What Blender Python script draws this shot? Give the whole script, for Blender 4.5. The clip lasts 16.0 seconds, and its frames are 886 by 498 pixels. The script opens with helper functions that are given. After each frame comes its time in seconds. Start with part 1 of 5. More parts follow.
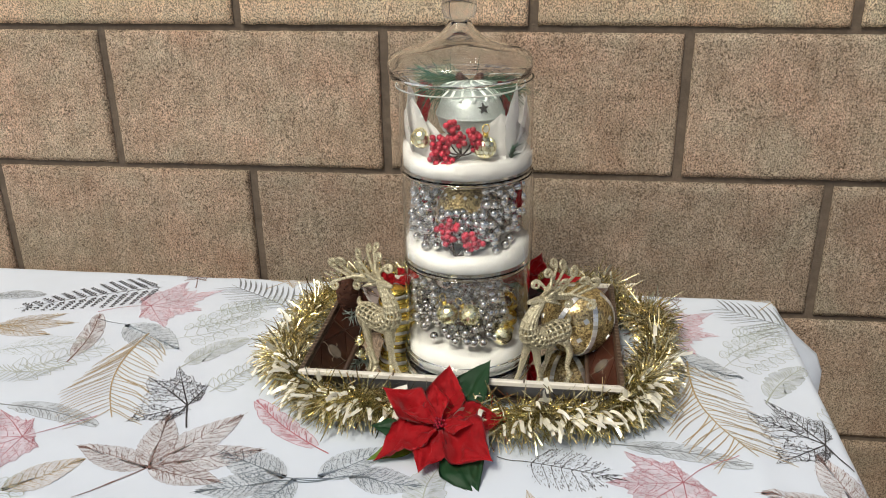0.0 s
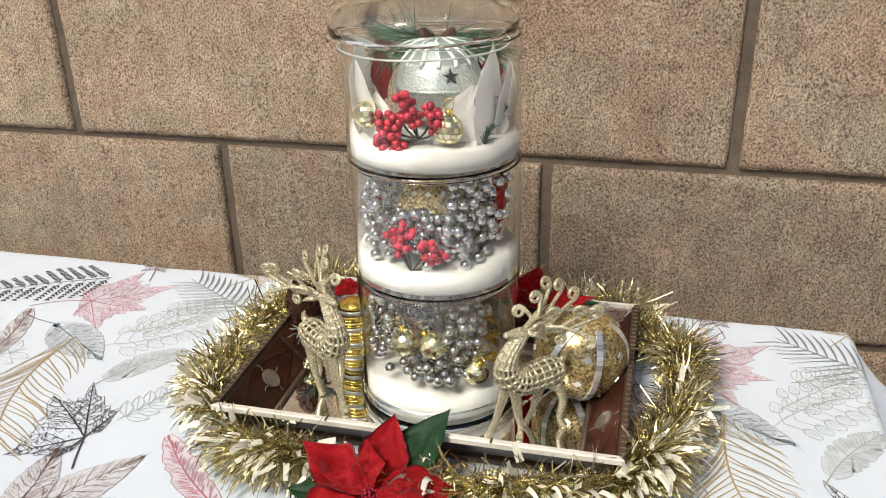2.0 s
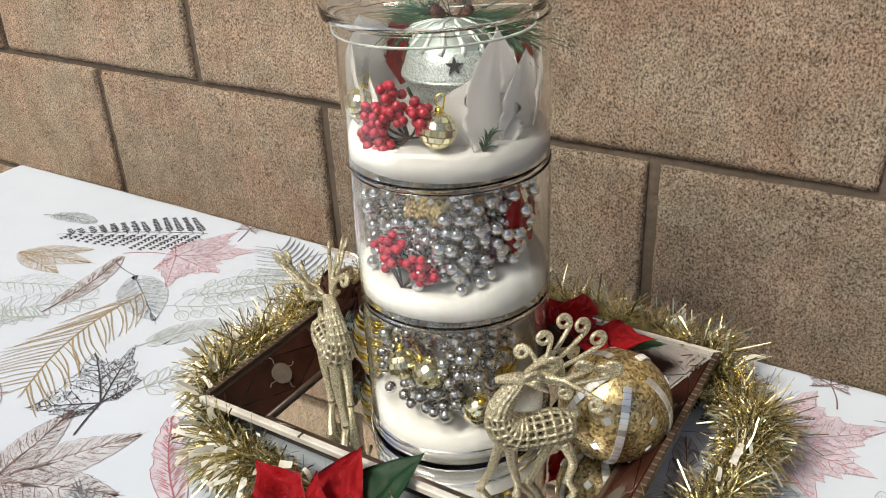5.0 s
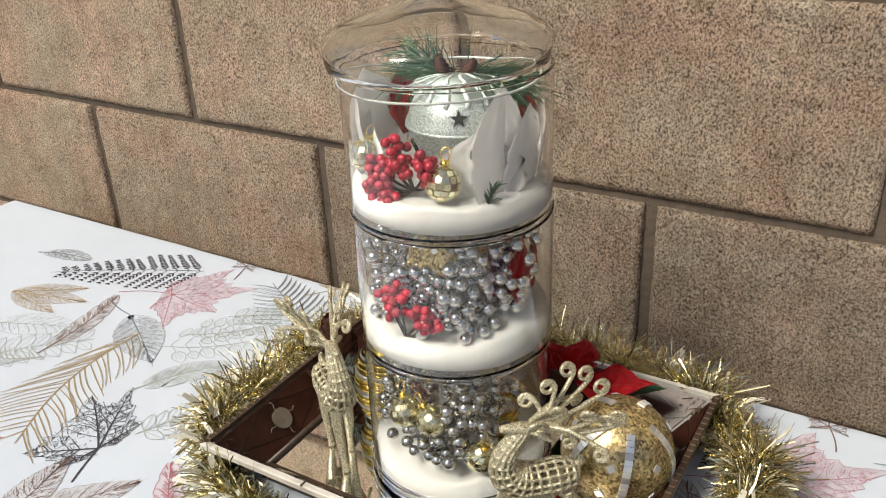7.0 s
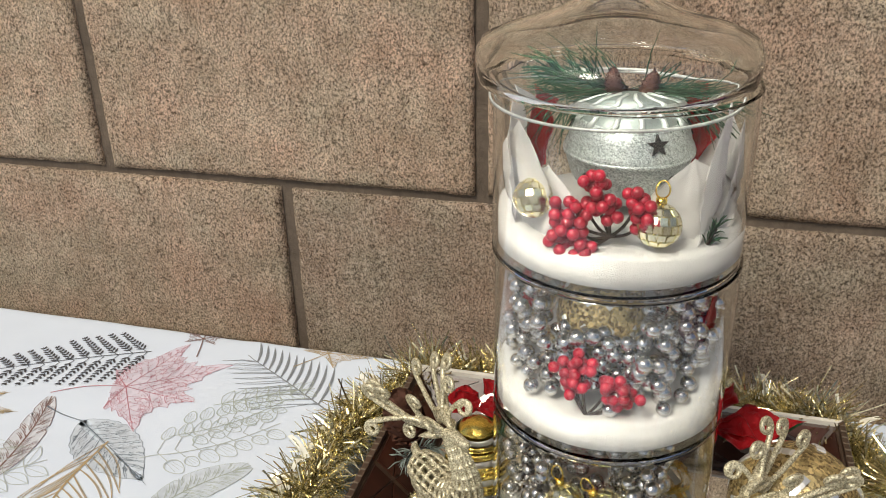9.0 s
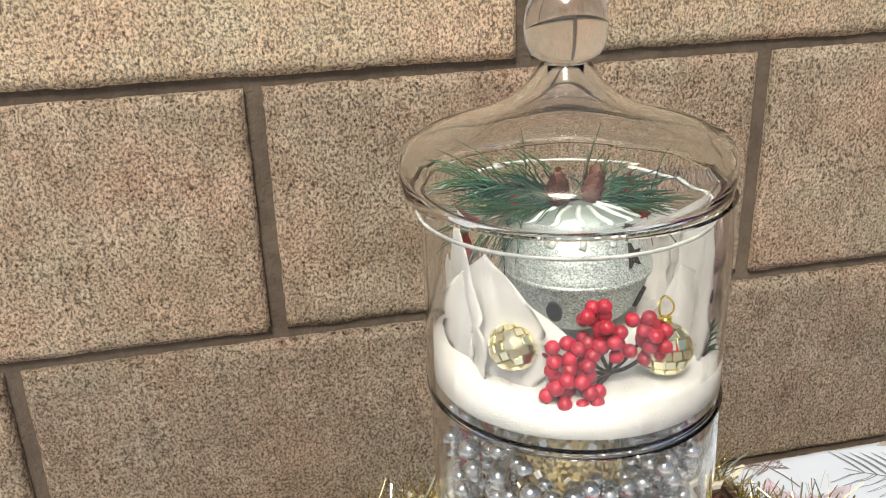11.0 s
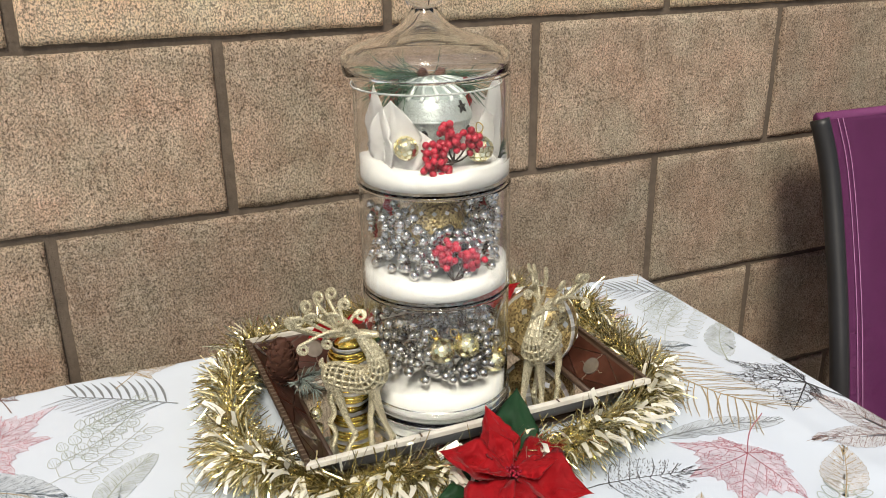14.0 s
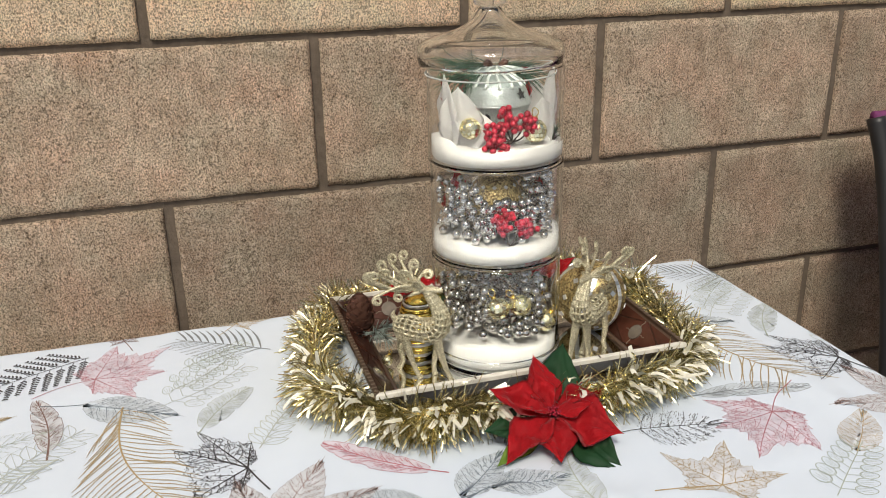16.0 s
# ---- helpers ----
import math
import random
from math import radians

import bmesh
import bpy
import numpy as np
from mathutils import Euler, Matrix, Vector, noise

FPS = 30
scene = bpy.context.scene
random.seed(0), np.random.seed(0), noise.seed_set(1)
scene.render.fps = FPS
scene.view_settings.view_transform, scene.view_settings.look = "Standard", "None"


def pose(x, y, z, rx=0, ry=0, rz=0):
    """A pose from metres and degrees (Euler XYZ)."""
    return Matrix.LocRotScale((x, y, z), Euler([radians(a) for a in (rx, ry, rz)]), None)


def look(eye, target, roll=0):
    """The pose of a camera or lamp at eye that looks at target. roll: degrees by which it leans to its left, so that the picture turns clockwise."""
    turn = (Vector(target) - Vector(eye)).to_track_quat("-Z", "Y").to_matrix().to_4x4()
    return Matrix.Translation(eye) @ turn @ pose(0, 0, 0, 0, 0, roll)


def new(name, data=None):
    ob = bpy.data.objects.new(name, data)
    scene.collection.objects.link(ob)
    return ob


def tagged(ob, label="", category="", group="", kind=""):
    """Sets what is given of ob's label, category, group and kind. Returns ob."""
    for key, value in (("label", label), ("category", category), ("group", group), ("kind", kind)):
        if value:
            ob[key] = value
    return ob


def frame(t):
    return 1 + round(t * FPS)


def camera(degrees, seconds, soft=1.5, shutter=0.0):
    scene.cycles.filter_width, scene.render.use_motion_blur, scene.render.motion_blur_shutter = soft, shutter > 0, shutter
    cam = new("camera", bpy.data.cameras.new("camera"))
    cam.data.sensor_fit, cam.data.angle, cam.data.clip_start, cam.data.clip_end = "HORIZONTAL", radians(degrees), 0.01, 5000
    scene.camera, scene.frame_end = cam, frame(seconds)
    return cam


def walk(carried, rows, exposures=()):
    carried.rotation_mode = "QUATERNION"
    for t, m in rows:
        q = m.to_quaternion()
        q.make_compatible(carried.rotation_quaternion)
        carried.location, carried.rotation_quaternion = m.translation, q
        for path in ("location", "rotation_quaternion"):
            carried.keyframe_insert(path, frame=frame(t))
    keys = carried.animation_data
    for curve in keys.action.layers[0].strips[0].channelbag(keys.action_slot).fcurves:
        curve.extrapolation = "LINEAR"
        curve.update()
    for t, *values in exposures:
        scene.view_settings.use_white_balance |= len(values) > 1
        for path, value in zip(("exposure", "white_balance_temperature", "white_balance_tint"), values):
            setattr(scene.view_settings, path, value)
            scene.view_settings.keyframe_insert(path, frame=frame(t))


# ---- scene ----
cam = camera(54.2, 16.0, soft=1.0)
PATH = [
    (0, (-0.007, 0.041, 1.267), (-0.259, 1.867, 0.492), -0.9),
    (0.5, (-0.033, 0.144, 1.267), (-0.258, 1.983, 0.516), -1.5),
    (1, (-0.038, 0.21, 1.236), (-0.246, 2.052, 0.486), -2.1),
    (1.5, (0.02, 0.243, 1.225), (-0.267, 2.057, 0.434), -1.5),
    (2, (0.073, 0.276, 1.214), (-0.379, 2.033, 0.373), -1.3),
    (2.5, (0.092, 0.336, 1.2), (-0.462, 2.042, 0.321), -2.4),
    (3, (0.063, 0.405, 1.186), (-0.541, 2.086, 0.299), -2.0),
    (3.2, (0.068, 0.416, 1.183), (-0.586, 2.076, 0.29), -2.0),
    (5.3, (0.208, 0.462, 1.219), (-0.767, 1.937, 0.285), -3.1),
    (5.5, (0.204, 0.465, 1.226), (-0.773, 1.948, 0.306), -3.2),
    (6, (0.213, 0.469, 1.242), (-0.783, 1.956, 0.348), -3.5),
    (6.5, (0.22, 0.468, 1.24), (-0.793, 1.948, 0.353), -3.3),
    (7, (0.189, 0.457, 1.229), (-0.756, 1.976, 0.334), -2.6),
    (7.5, (0.124, 0.443, 1.228), (-0.693, 2.044, 0.351), -1.3),
    (8, (0.043, 0.44, 1.225), (-0.655, 2.107, 0.369), -1.0),
    (8.5, (-0.037, 0.427, 1.218), (-0.624, 2.135, 0.359), -0.5),
    (9, (-0.077, 0.471, 1.207), (-0.564, 2.202, 0.332), -1.4),
    (9.5, (-0.127, 0.57, 1.202), (-0.469, 2.365, 0.388), -3.3),
    (10, (-0.18, 0.637, 1.199), (-0.162, 2.483, 0.431), -4.0),
    (12.5, (-0.315, 0.398, 1.22), (0.205, 2.186, 0.491), -1.8),
    (13, (-0.36, 0.341, 1.208), (0.273, 2.095, 0.485), -2.3),
    (13.5, (-0.391, 0.286, 1.208), (0.336, 2.002, 0.484), -1.8),
    (14, (-0.408, 0.216, 1.212), (0.331, 1.932, 0.498), -0.7),
    (14.5, (-0.424, 0.154, 1.218), (0.261, 1.896, 0.513), -0.8),
    (15, (-0.422, 0.112, 1.226), (0.21, 1.881, 0.54), -1.2),
    (15.5, (-0.424, 0.094, 1.223), (0.163, 1.88, 0.542), -1.3),
    (16, (-0.425, 0.091, 1.217), (0.122, 1.883, 0.518), -1.1),
]
EXPOSURES = [(0.0, -0.05), (1.0, 0.05), (2.0, 0.21), (3.0, 0.07), (6.0, 0.07), (8.5, 0.01), (9.0, -0.03), (10.0, 0.28), (12.5, 0.13), (13.5, 0.2), (14.5, 0.03), (15.0, -0.01), (16.0, 0.03)]
walk(cam, [(t, look(eye, target, roll)) for t, eye, target, roll in PATH], EXPOSURES)

# ---- light ----
world = bpy.data.worlds.new("sky")
scene.world = world
world.use_nodes = True
wn = world.node_tree
sky = wn.nodes.new("ShaderNodeTexSky")
sky.sky_type, sky.sun_disc = "NISHITA", False
sky.sun_elevation, sky.sun_rotation = radians(58), radians(205)
sky.air_density, sky.dust_density, sky.ozone_density = 1.0, 3.5, 0.8
wn.links.new(sky.outputs[0], wn.nodes["Background"].inputs[0])
wn.nodes["Background"].inputs[1].default_value = 0.088
sun = new("sun", bpy.data.lights.new("sun", "SUN"))
sun.data.energy, sun.data.angle, sun.data.color = 2.7, radians(14), (1.0, 0.94, 0.80)
sun.matrix_world = look((-0.9, -1.6, 3.6), (0, 0.6, 0.7))

# ---- materials ----
def mat(name, col, rough=0.6, metal=0.0, var=0.0, scale=40.0, bump=0.0, bscale=None, col2=None, rnd=0.0, spec=None, trans=0.0, sheen=0.0):
    """A procedural surface: colour varied at two scales, grain in the relief."""
    m = bpy.data.materials.new(name)
    m.use_nodes = True
    n, l = m.node_tree.nodes, m.node_tree.links
    p = n["Principled BSDF"]
    p.inputs["Roughness"].default_value, p.inputs["Metallic"].default_value = rough, metal
    p.inputs["Base Color"].default_value = (*col, 1)
    p.inputs["Transmission Weight"].default_value = trans
    p.inputs["Sheen Weight"].default_value = sheen
    if spec is not None:
        p.inputs["Specular IOR Level"].default_value = spec
    tc = n.new("ShaderNodeTexCoord")
    if var or col2:
        a, b = n.new("ShaderNodeTexNoise"), n.new("ShaderNodeTexNoise")
        for t, s in ((a, scale), (b, scale / 6)):
            t.inputs["Scale"].default_value, t.inputs["Detail"].default_value = s, 4
            l.new(tc.outputs["Object"], t.inputs["Vector"])
        add = n.new("ShaderNodeMath"); add.operation = "ADD"
        l.new(a.outputs["Fac"], add.inputs[0]); l.new(b.outputs["Fac"], add.inputs[1])
        ramp = n.new("ShaderNodeMapRange")
        ramp.inputs["From Min"].default_value, ramp.inputs["From Max"].default_value = 0.7, 1.3
        l.new(add.outputs[0], ramp.inputs["Value"])
        mix = n.new("ShaderNodeMix"); mix.data_type = "RGBA"
        c2 = col2 or tuple(c * (1 - var) for c in col)
        mix.inputs[6].default_value, mix.inputs[7].default_value = (*c2, 1), (*col, 1)
        l.new(ramp.outputs[0], mix.inputs[0])
        out = mix.outputs[2]
        if rnd:
            oi = n.new("ShaderNodeObjectInfo")
            hsv = n.new("ShaderNodeHueSaturation")
            mr = n.new("ShaderNodeMapRange")
            mr.inputs["To Min"].default_value, mr.inputs["To Max"].default_value = 1 - rnd, 1 + rnd
            l.new(oi.outputs["Random"], mr.inputs["Value"]); l.new(mr.outputs[0], hsv.inputs["Value"])
            l.new(out, hsv.inputs["Color"]); out = hsv.outputs["Color"]
        l.new(out, p.inputs["Base Color"])
    if bump:
        t, bp = n.new("ShaderNodeTexNoise"), n.new("ShaderNodeBump")
        t.inputs["Scale"].default_value, t.inputs["Detail"].default_value = bscale or scale, 5
        bp.inputs["Strength"].default_value, bp.inputs["Distance"].default_value = bump, 0.002
        l.new(tc.outputs["Object"], t.inputs["Vector"]); l.new(t.outputs["Fac"], bp.inputs["Height"])
        l.new(bp.outputs[0], p.inputs["Normal"])
    return m


def glitter(name, col, dark, scale, metal=0.9, rough=0.3):
    """Glued flakes: small cells with their own tilt and tone."""
    m = bpy.data.materials.new(name)
    m.use_nodes = True
    n, l = m.node_tree.nodes, m.node_tree.links
    p = n["Principled BSDF"]
    p.inputs["Metallic"].default_value, p.inputs["Roughness"].default_value = metal, rough
    tc, v = n.new("ShaderNodeTexCoord"), n.new("ShaderNodeTexVoronoi")
    v.inputs["Scale"].default_value = scale
    l.new(tc.outputs["Object"], v.inputs["Vector"])
    mix = n.new("ShaderNodeMix"); mix.data_type = "RGBA"
    mix.inputs[6].default_value, mix.inputs[7].default_value = (*dark, 1), (*col, 1)
    sep = n.new("ShaderNodeSeparateColor")
    l.new(v.outputs["Color"], sep.inputs[0]); l.new(sep.outputs[0], mix.inputs[0])
    l.new(mix.outputs[2], p.inputs["Base Color"])
    bp = n.new("ShaderNodeBump")
    bp.inputs["Strength"].default_value, bp.inputs["Distance"].default_value = 1.0, 0.0022
    l.new(sep.outputs[1], bp.inputs["Height"]); l.new(bp.outputs[0], p.inputs["Normal"])
    return m


def block_material(name, light, dark, pit):
    """Split-face concrete block: sandy aggregate with pits, stains and a tone of its own for each block."""
    m = bpy.data.materials.new(name)
    m.use_nodes = True
    n, l = m.node_tree.nodes, m.node_tree.links
    p = n["Principled BSDF"]
    p.inputs["Roughness"].default_value = 0.95
    p.inputs["Specular IOR Level"].default_value = 0.15
    tc, oi = n.new("ShaderNodeTexCoord"), n.new("ShaderNodeObjectInfo")
    off = n.new("ShaderNodeVectorMath"); off.operation = "MULTIPLY_ADD"
    comb = n.new("ShaderNodeCombineXYZ")
    l.new(oi.outputs["Random"], comb.inputs[0]); l.new(oi.outputs["Random"], comb.inputs[2])
    off.inputs[1].default_value = (37, 11, 53)
    l.new(comb.outputs[0], off.inputs[0]); l.new(tc.outputs["Object"], off.inputs[2])
    def tex(scale, detail, lo, hi, rough=0.6, stretch=None):
        t, r = n.new("ShaderNodeTexNoise"), n.new("ShaderNodeMapRange")
        t.inputs["Scale"].default_value, t.inputs["Detail"].default_value, t.inputs["Roughness"].default_value = scale, detail, rough
        r.inputs["From Min"].default_value, r.inputs["From Max"].default_value = lo, hi
        src = off.outputs[0]
        if stretch:
            st = n.new("ShaderNodeVectorMath"); st.operation = "MULTIPLY"
            st.inputs[1].default_value = stretch
            l.new(src, st.inputs[0]); src = st.outputs[0]
        l.new(src, t.inputs["Vector"]); l.new(t.outputs["Fac"], r.inputs["Value"])
        return r.outputs[0], t.outputs["Fac"]
    stain, _ = tex(14, 8, 0.38, 0.62, 0.8)
    tint, _ = tex(9, 4, 0.36, 0.64, 0.6)
    streak, _ = tex(75, 3, 0.35, 0.65, 0.6, (1, 1, 0.28))
    flecks, _ = tex(210, 5, 0.48, 0.64, 0.8, (1, 1, 0.7))
    grain, graw = tex(480, 4, 0.40, 0.56, 0.75, (1, 1, 0.8))
    pits, praw = tex(310, 4, 0.335, 0.415, 0.7, (1, 1, 0.8))
    def mixc(f, a, b, mode="MIX"):
        x = n.new("ShaderNodeMix"); x.data_type = "RGBA"; x.blend_type = mode
        for s, v in ((0, f), (6, a), (7, b)):
            if isinstance(v, tuple): x.inputs[s].default_value = (*v, 1)
            elif isinstance(v, float): x.inputs[s].default_value = v
            else: l.new(v, x.inputs[s])
        return x.outputs[2]
    base = mixc(stain, dark, light)
    base = mixc(1.0, base, mixc(tint, (1.06, 0.96, 0.95), (0.95, 1.02, 1.03)), "MULTIPLY")
    base = mixc(1.0, base, mixc(streak, (0.86, 0.85, 0.84), (1.08, 1.08, 1.08)), "MULTIPLY")
    base = mixc(flecks, base, mixc(0.34, base, (0.92, 0.78, 0.64)))
    base = mixc(grain, mixc(0.24, (0.03, 0.02, 0.015), base), base)
    base = mixc(pits, pit, base)
    hsv, mr = n.new("ShaderNodeHueSaturation"), n.new("ShaderNodeMapRange")
    mr.inputs["To Min"].default_value, mr.inputs["To Max"].default_value = 0.88, 1.12
    l.new(oi.outputs["Random"], mr.inputs["Value"]); l.new(mr.outputs[0], hsv.inputs["Value"])
    l.new(base, hsv.inputs["Color"]); l.new(hsv.outputs["Color"], p.inputs["Base Color"])
    add, bp = n.new("ShaderNodeMath"), n.new("ShaderNodeBump")
    add.operation = "ADD"
    l.new(graw, add.inputs[0]); l.new(pits, add.inputs[1])
    bp.inputs["Strength"].default_value, bp.inputs["Distance"].default_value = 1.0, 0.0034
    l.new(add.outputs[0], bp.inputs["Height"]); l.new(bp.outputs[0], p.inputs["Normal"])
    return m


def glass_material():
    m = bpy.data.materials.new("clear_glass")
    m.use_nodes = True
    p = m.node_tree.nodes["Principled BSDF"]
    p.inputs["Base Color"].default_value = (0.975, 0.985, 0.98, 1)
    p.inputs["Roughness"].default_value, p.inputs["IOR"].default_value = 0.0, 1.45
    p.inputs["Transmission Weight"].default_value = 1.0
    return m


# The wall's light put into colour: base rose, two shaded browns, sunlit tan.
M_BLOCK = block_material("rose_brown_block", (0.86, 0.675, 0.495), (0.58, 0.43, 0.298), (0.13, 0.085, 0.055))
M_BLOCK_SHADED = block_material("shaded_grey_brown_block", (0.60, 0.48, 0.355), (0.39, 0.30, 0.212), (0.11, 0.075, 0.05))
M_BLOCK_HALF_SHADED = block_material("half_shaded_brown_block", (0.74, 0.59, 0.435), (0.49, 0.37, 0.26), (0.12, 0.08, 0.052))
M_BLOCK_SUNLIT_TAN = block_material("sunlit_tan_block", (1.0, 0.81, 0.575), (0.90, 0.69, 0.465), (0.26, 0.18, 0.115))
M_MORTAR = mat("old_mortar", (0.15, 0.115, 0.085), 0.95, var=0.4, scale=90, bump=0.8, bscale=300)
M_GROUND = mat("patio_concrete", (0.40, 0.36, 0.31), 0.9, var=0.3, scale=12, bump=0.4, bscale=150)
M_CLOTH = mat("white_tablecloth", (0.670, 0.74, 0.83), 0.75, var=0.05, scale=18, bump=0.12, bscale=1400, sheen=0.1)
M_GLASS = glass_material()
M_GROUNDGLASS = mat("ground_glass_edge", (0.62, 0.64, 0.62), 0.2, var=0.5, scale=260, spec=0.6)
M_SILVERFOIL = mat("pale_silver_foil", (0.80, 0.77, 0.68), 0.3, 0.8, var=0.3, scale=150, bump=0.3)
M_SNOW = mat("white_craft_snow", (0.68, 0.675, 0.66), 0.95, var=0.1, scale=120, bump=0.6, bscale=1500)
M_SILVER = mat("silver_bead", (0.85, 0.835, 0.805), 0.09, 1.0, var=0.4, scale=400, bump=0.2, bscale=420)
M_BELL = glitter("silver_glitter", (0.80, 0.86, 0.84), (0.22, 0.26, 0.25), 1700, 0.6, 0.4)
M_BELLTOP = mat("silver_streaked_paint", (0.36, 0.42, 0.40), 0.45, 0.6, var=0.5, scale=60, bump=0.4, bscale=200)
M_STREAK = mat("pale_silver_paint", (0.66, 0.71, 0.69), 0.45, 0.35, var=0.3, scale=120, bump=0.3)
M_HOLE_SHADE = mat("hollow_shade_black", (0.012, 0.012, 0.012), 0.8)
M_GOLDG = glitter("gold_glitter", (0.88, 0.70, 0.34), (0.17, 0.11, 0.045), 520, 0.65, 0.32)
M_CHAMP = glitter("champagne_glitter", (0.92, 0.85, 0.62), (0.26, 0.22, 0.12), 1300, 0.5, 0.45)
M_GOLD = mat("gold_foil", (1.0, 0.74, 0.17), 0.2, 1.0, var=0.2, scale=150, bump=0.3)
M_PALEGOLD = mat("pale_gold_mirror", (0.93, 0.87, 0.62), 0.2, 1.0, rnd=0.25, var=0.1)
M_MIRROR = mat("mirror", (0.88, 0.88, 0.86), 0.03, 1.0)
M_MIRRORT = mat("mirror_chip", (0.88, 0.88, 0.85), 0.28, 0.7, rnd=0.3, var=0.1)
M_TINSEL = mat("gold_tinsel", (0.96, 0.87, 0.54), 0.22, 1.0, var=0.5, scale=110)
M_STRIP = mat("pale_foil_strip", (0.93, 0.90, 0.77), 0.3, 0.25, var=0.2, scale=60, rnd=0.2)
M_RED = mat("red_fabric", (0.62, 0.010, 0.018), 0.58, var=0.35, scale=60, bump=0.35, bscale=500, spec=0.2, sheen=0.2)
M_BERRY = mat("red_berry", (0.36, 0.004, 0.026), 0.42, var=0.4, scale=200, rnd=0.2)
M_STEM = mat("dark_stem", (0.035, 0.022, 0.015), 0.7, var=0.3)
M_GREEN = mat("green_fabric_leaf", (0.025, 0.10, 0.035), 0.55, var=0.35, scale=60, bump=0.4)
M_LIME = mat("light_green_leaf", (0.22, 0.36, 0.05), 0.55, var=0.3, scale=60, bump=0.4)
M_PINE = mat("pine_needle", (0.03, 0.10, 0.05), 0.6, var=0.4, scale=40)
M_FROST = mat("frosted_needle", (0.30, 0.36, 0.32), 0.7, var=0.5, scale=90)
M_CONE = mat("pinecone_scale", (0.13, 0.055, 0.035), 0.6, var=0.5, scale=80, bump=0.4)
M_WHITEP = mat("white_fabric_petal", (0.90, 0.885, 0.875), 0.6, var=0.05, scale=50, bump=0.12, bscale=120, sheen=0.2)
# Sky glare on the front and back tray rims, put into a cream colour.
M_RIM_GLARE = mat("cream_glare_rim", (0.80, 0.76, 0.67), 0.45, var=0.35, scale=60, bump=0.4)
M_BROWN = mat("dark_brown_carved_wood", (0.085, 0.05, 0.032), 0.4, var=0.5, scale=50, bump=0.5)
M_TILE = mat("red_brown_marbled_glass", (0.075, 0.026, 0.016), 0.3, var=0.8, scale=45, bump=0.3, rnd=0.3, spec=0.2)
M_MEDAL = mat("grey_mirror_medallion", (0.26, 0.22, 0.18), 0.14, 0.35, var=0.4, scale=90, rnd=0.3)
M_DASH = mat("pale_inlay", (0.24, 0.19, 0.14), 0.4, 0.3, var=0.3, scale=200)
M_PURPLE = mat("purple_sling_mesh", (0.18, 0.030, 0.135), 0.6, var=0.12, scale=200, bump=0.5, bscale=1500)
M_THREAD = mat("pale_purple_thread", (0.45, 0.20, 0.38), 0.6)
M_FRAME = mat("black_powder_coat", (0.018, 0.017, 0.017), 0.45, var=0.3, scale=60, bump=0.2)
INK = {k: mat("ink_" + k, c, 0.8, var=0.25, scale=120) for k, c in dict(
    black=(0.06, 0.058, 0.065), grey=(0.25, 0.27, 0.29), blue=(0.17, 0.21, 0.25), pink=(0.56, 0.24, 0.28), rose=(0.50, 0.17, 0.21),
    tan=(0.46, 0.34, 0.17), brown=(0.24, 0.14, 0.12), green=(0.44, 0.49, 0.42), pale=(0.52, 0.56, 0.52),
    wash_pink=(0.70, 0.65, 0.73), wash_tan=(0.68, 0.70, 0.74), wash_grey=(0.62, 0.68, 0.74)).items()}

# ---- building helpers ----
R = random.Random(7)
I4 = Matrix.Identity(4)


def mesh_of(name, bm, material, smooth=True):
    me = bpy.data.meshes.new(name)
    bm.normal_update()
    if smooth:
        for f in bm.faces:
            f.smooth = True
    if material is M_GLASS:
        for e in bm.edges:
            e.smooth = e.calc_face_angle(0) < 0.6
    bm.to_mesh(me)
    bm.free()
    for mm in (material if isinstance(material, (list, tuple)) else [material]):
        me.materials.append(mm)
    return me


def put(name, me, m=None, parent=None, label=""):
    ob = new(name, me)
    if parent is not None:
        ob.parent = parent
    ob.matrix_basis = m if m is not None else I4
    return tagged(ob, label)


def part(name, bm, material, parent, label="", smooth=True):
    return put(name, mesh_of(name, bm, material, smooth), None, parent, label)


def thing(name, x=0, y=0, z=0, rz=0, label="", category="", group="", kind=""):
    ob = new(name)
    ob.empty_display_size = 0.02
    ob.matrix_basis = pose(x, y, z, 0, 0, rz)
    return tagged(ob, label, category, group, kind)


def box(bm, x0, x1, y0, y1, z0, z1, bevel=0.0):
    vs = [bm.verts.new((x, y, z)) for x in (x0, x1) for y in (y0, y1) for z in (z0, z1)]
    fs = [bm.faces.new([vs[i] for i in f]) for f in ((0, 1, 3, 2), (4, 6, 7, 5), (0, 4, 5, 1), (2, 3, 7, 6), (0, 2, 6, 4), (1, 5, 7, 3))]
    if bevel:
        es = list({e for f in fs for e in f.edges})
        bmesh.ops.bevel(bm, geom=es, offset=bevel, segments=2, affect="EDGES")
    return bm


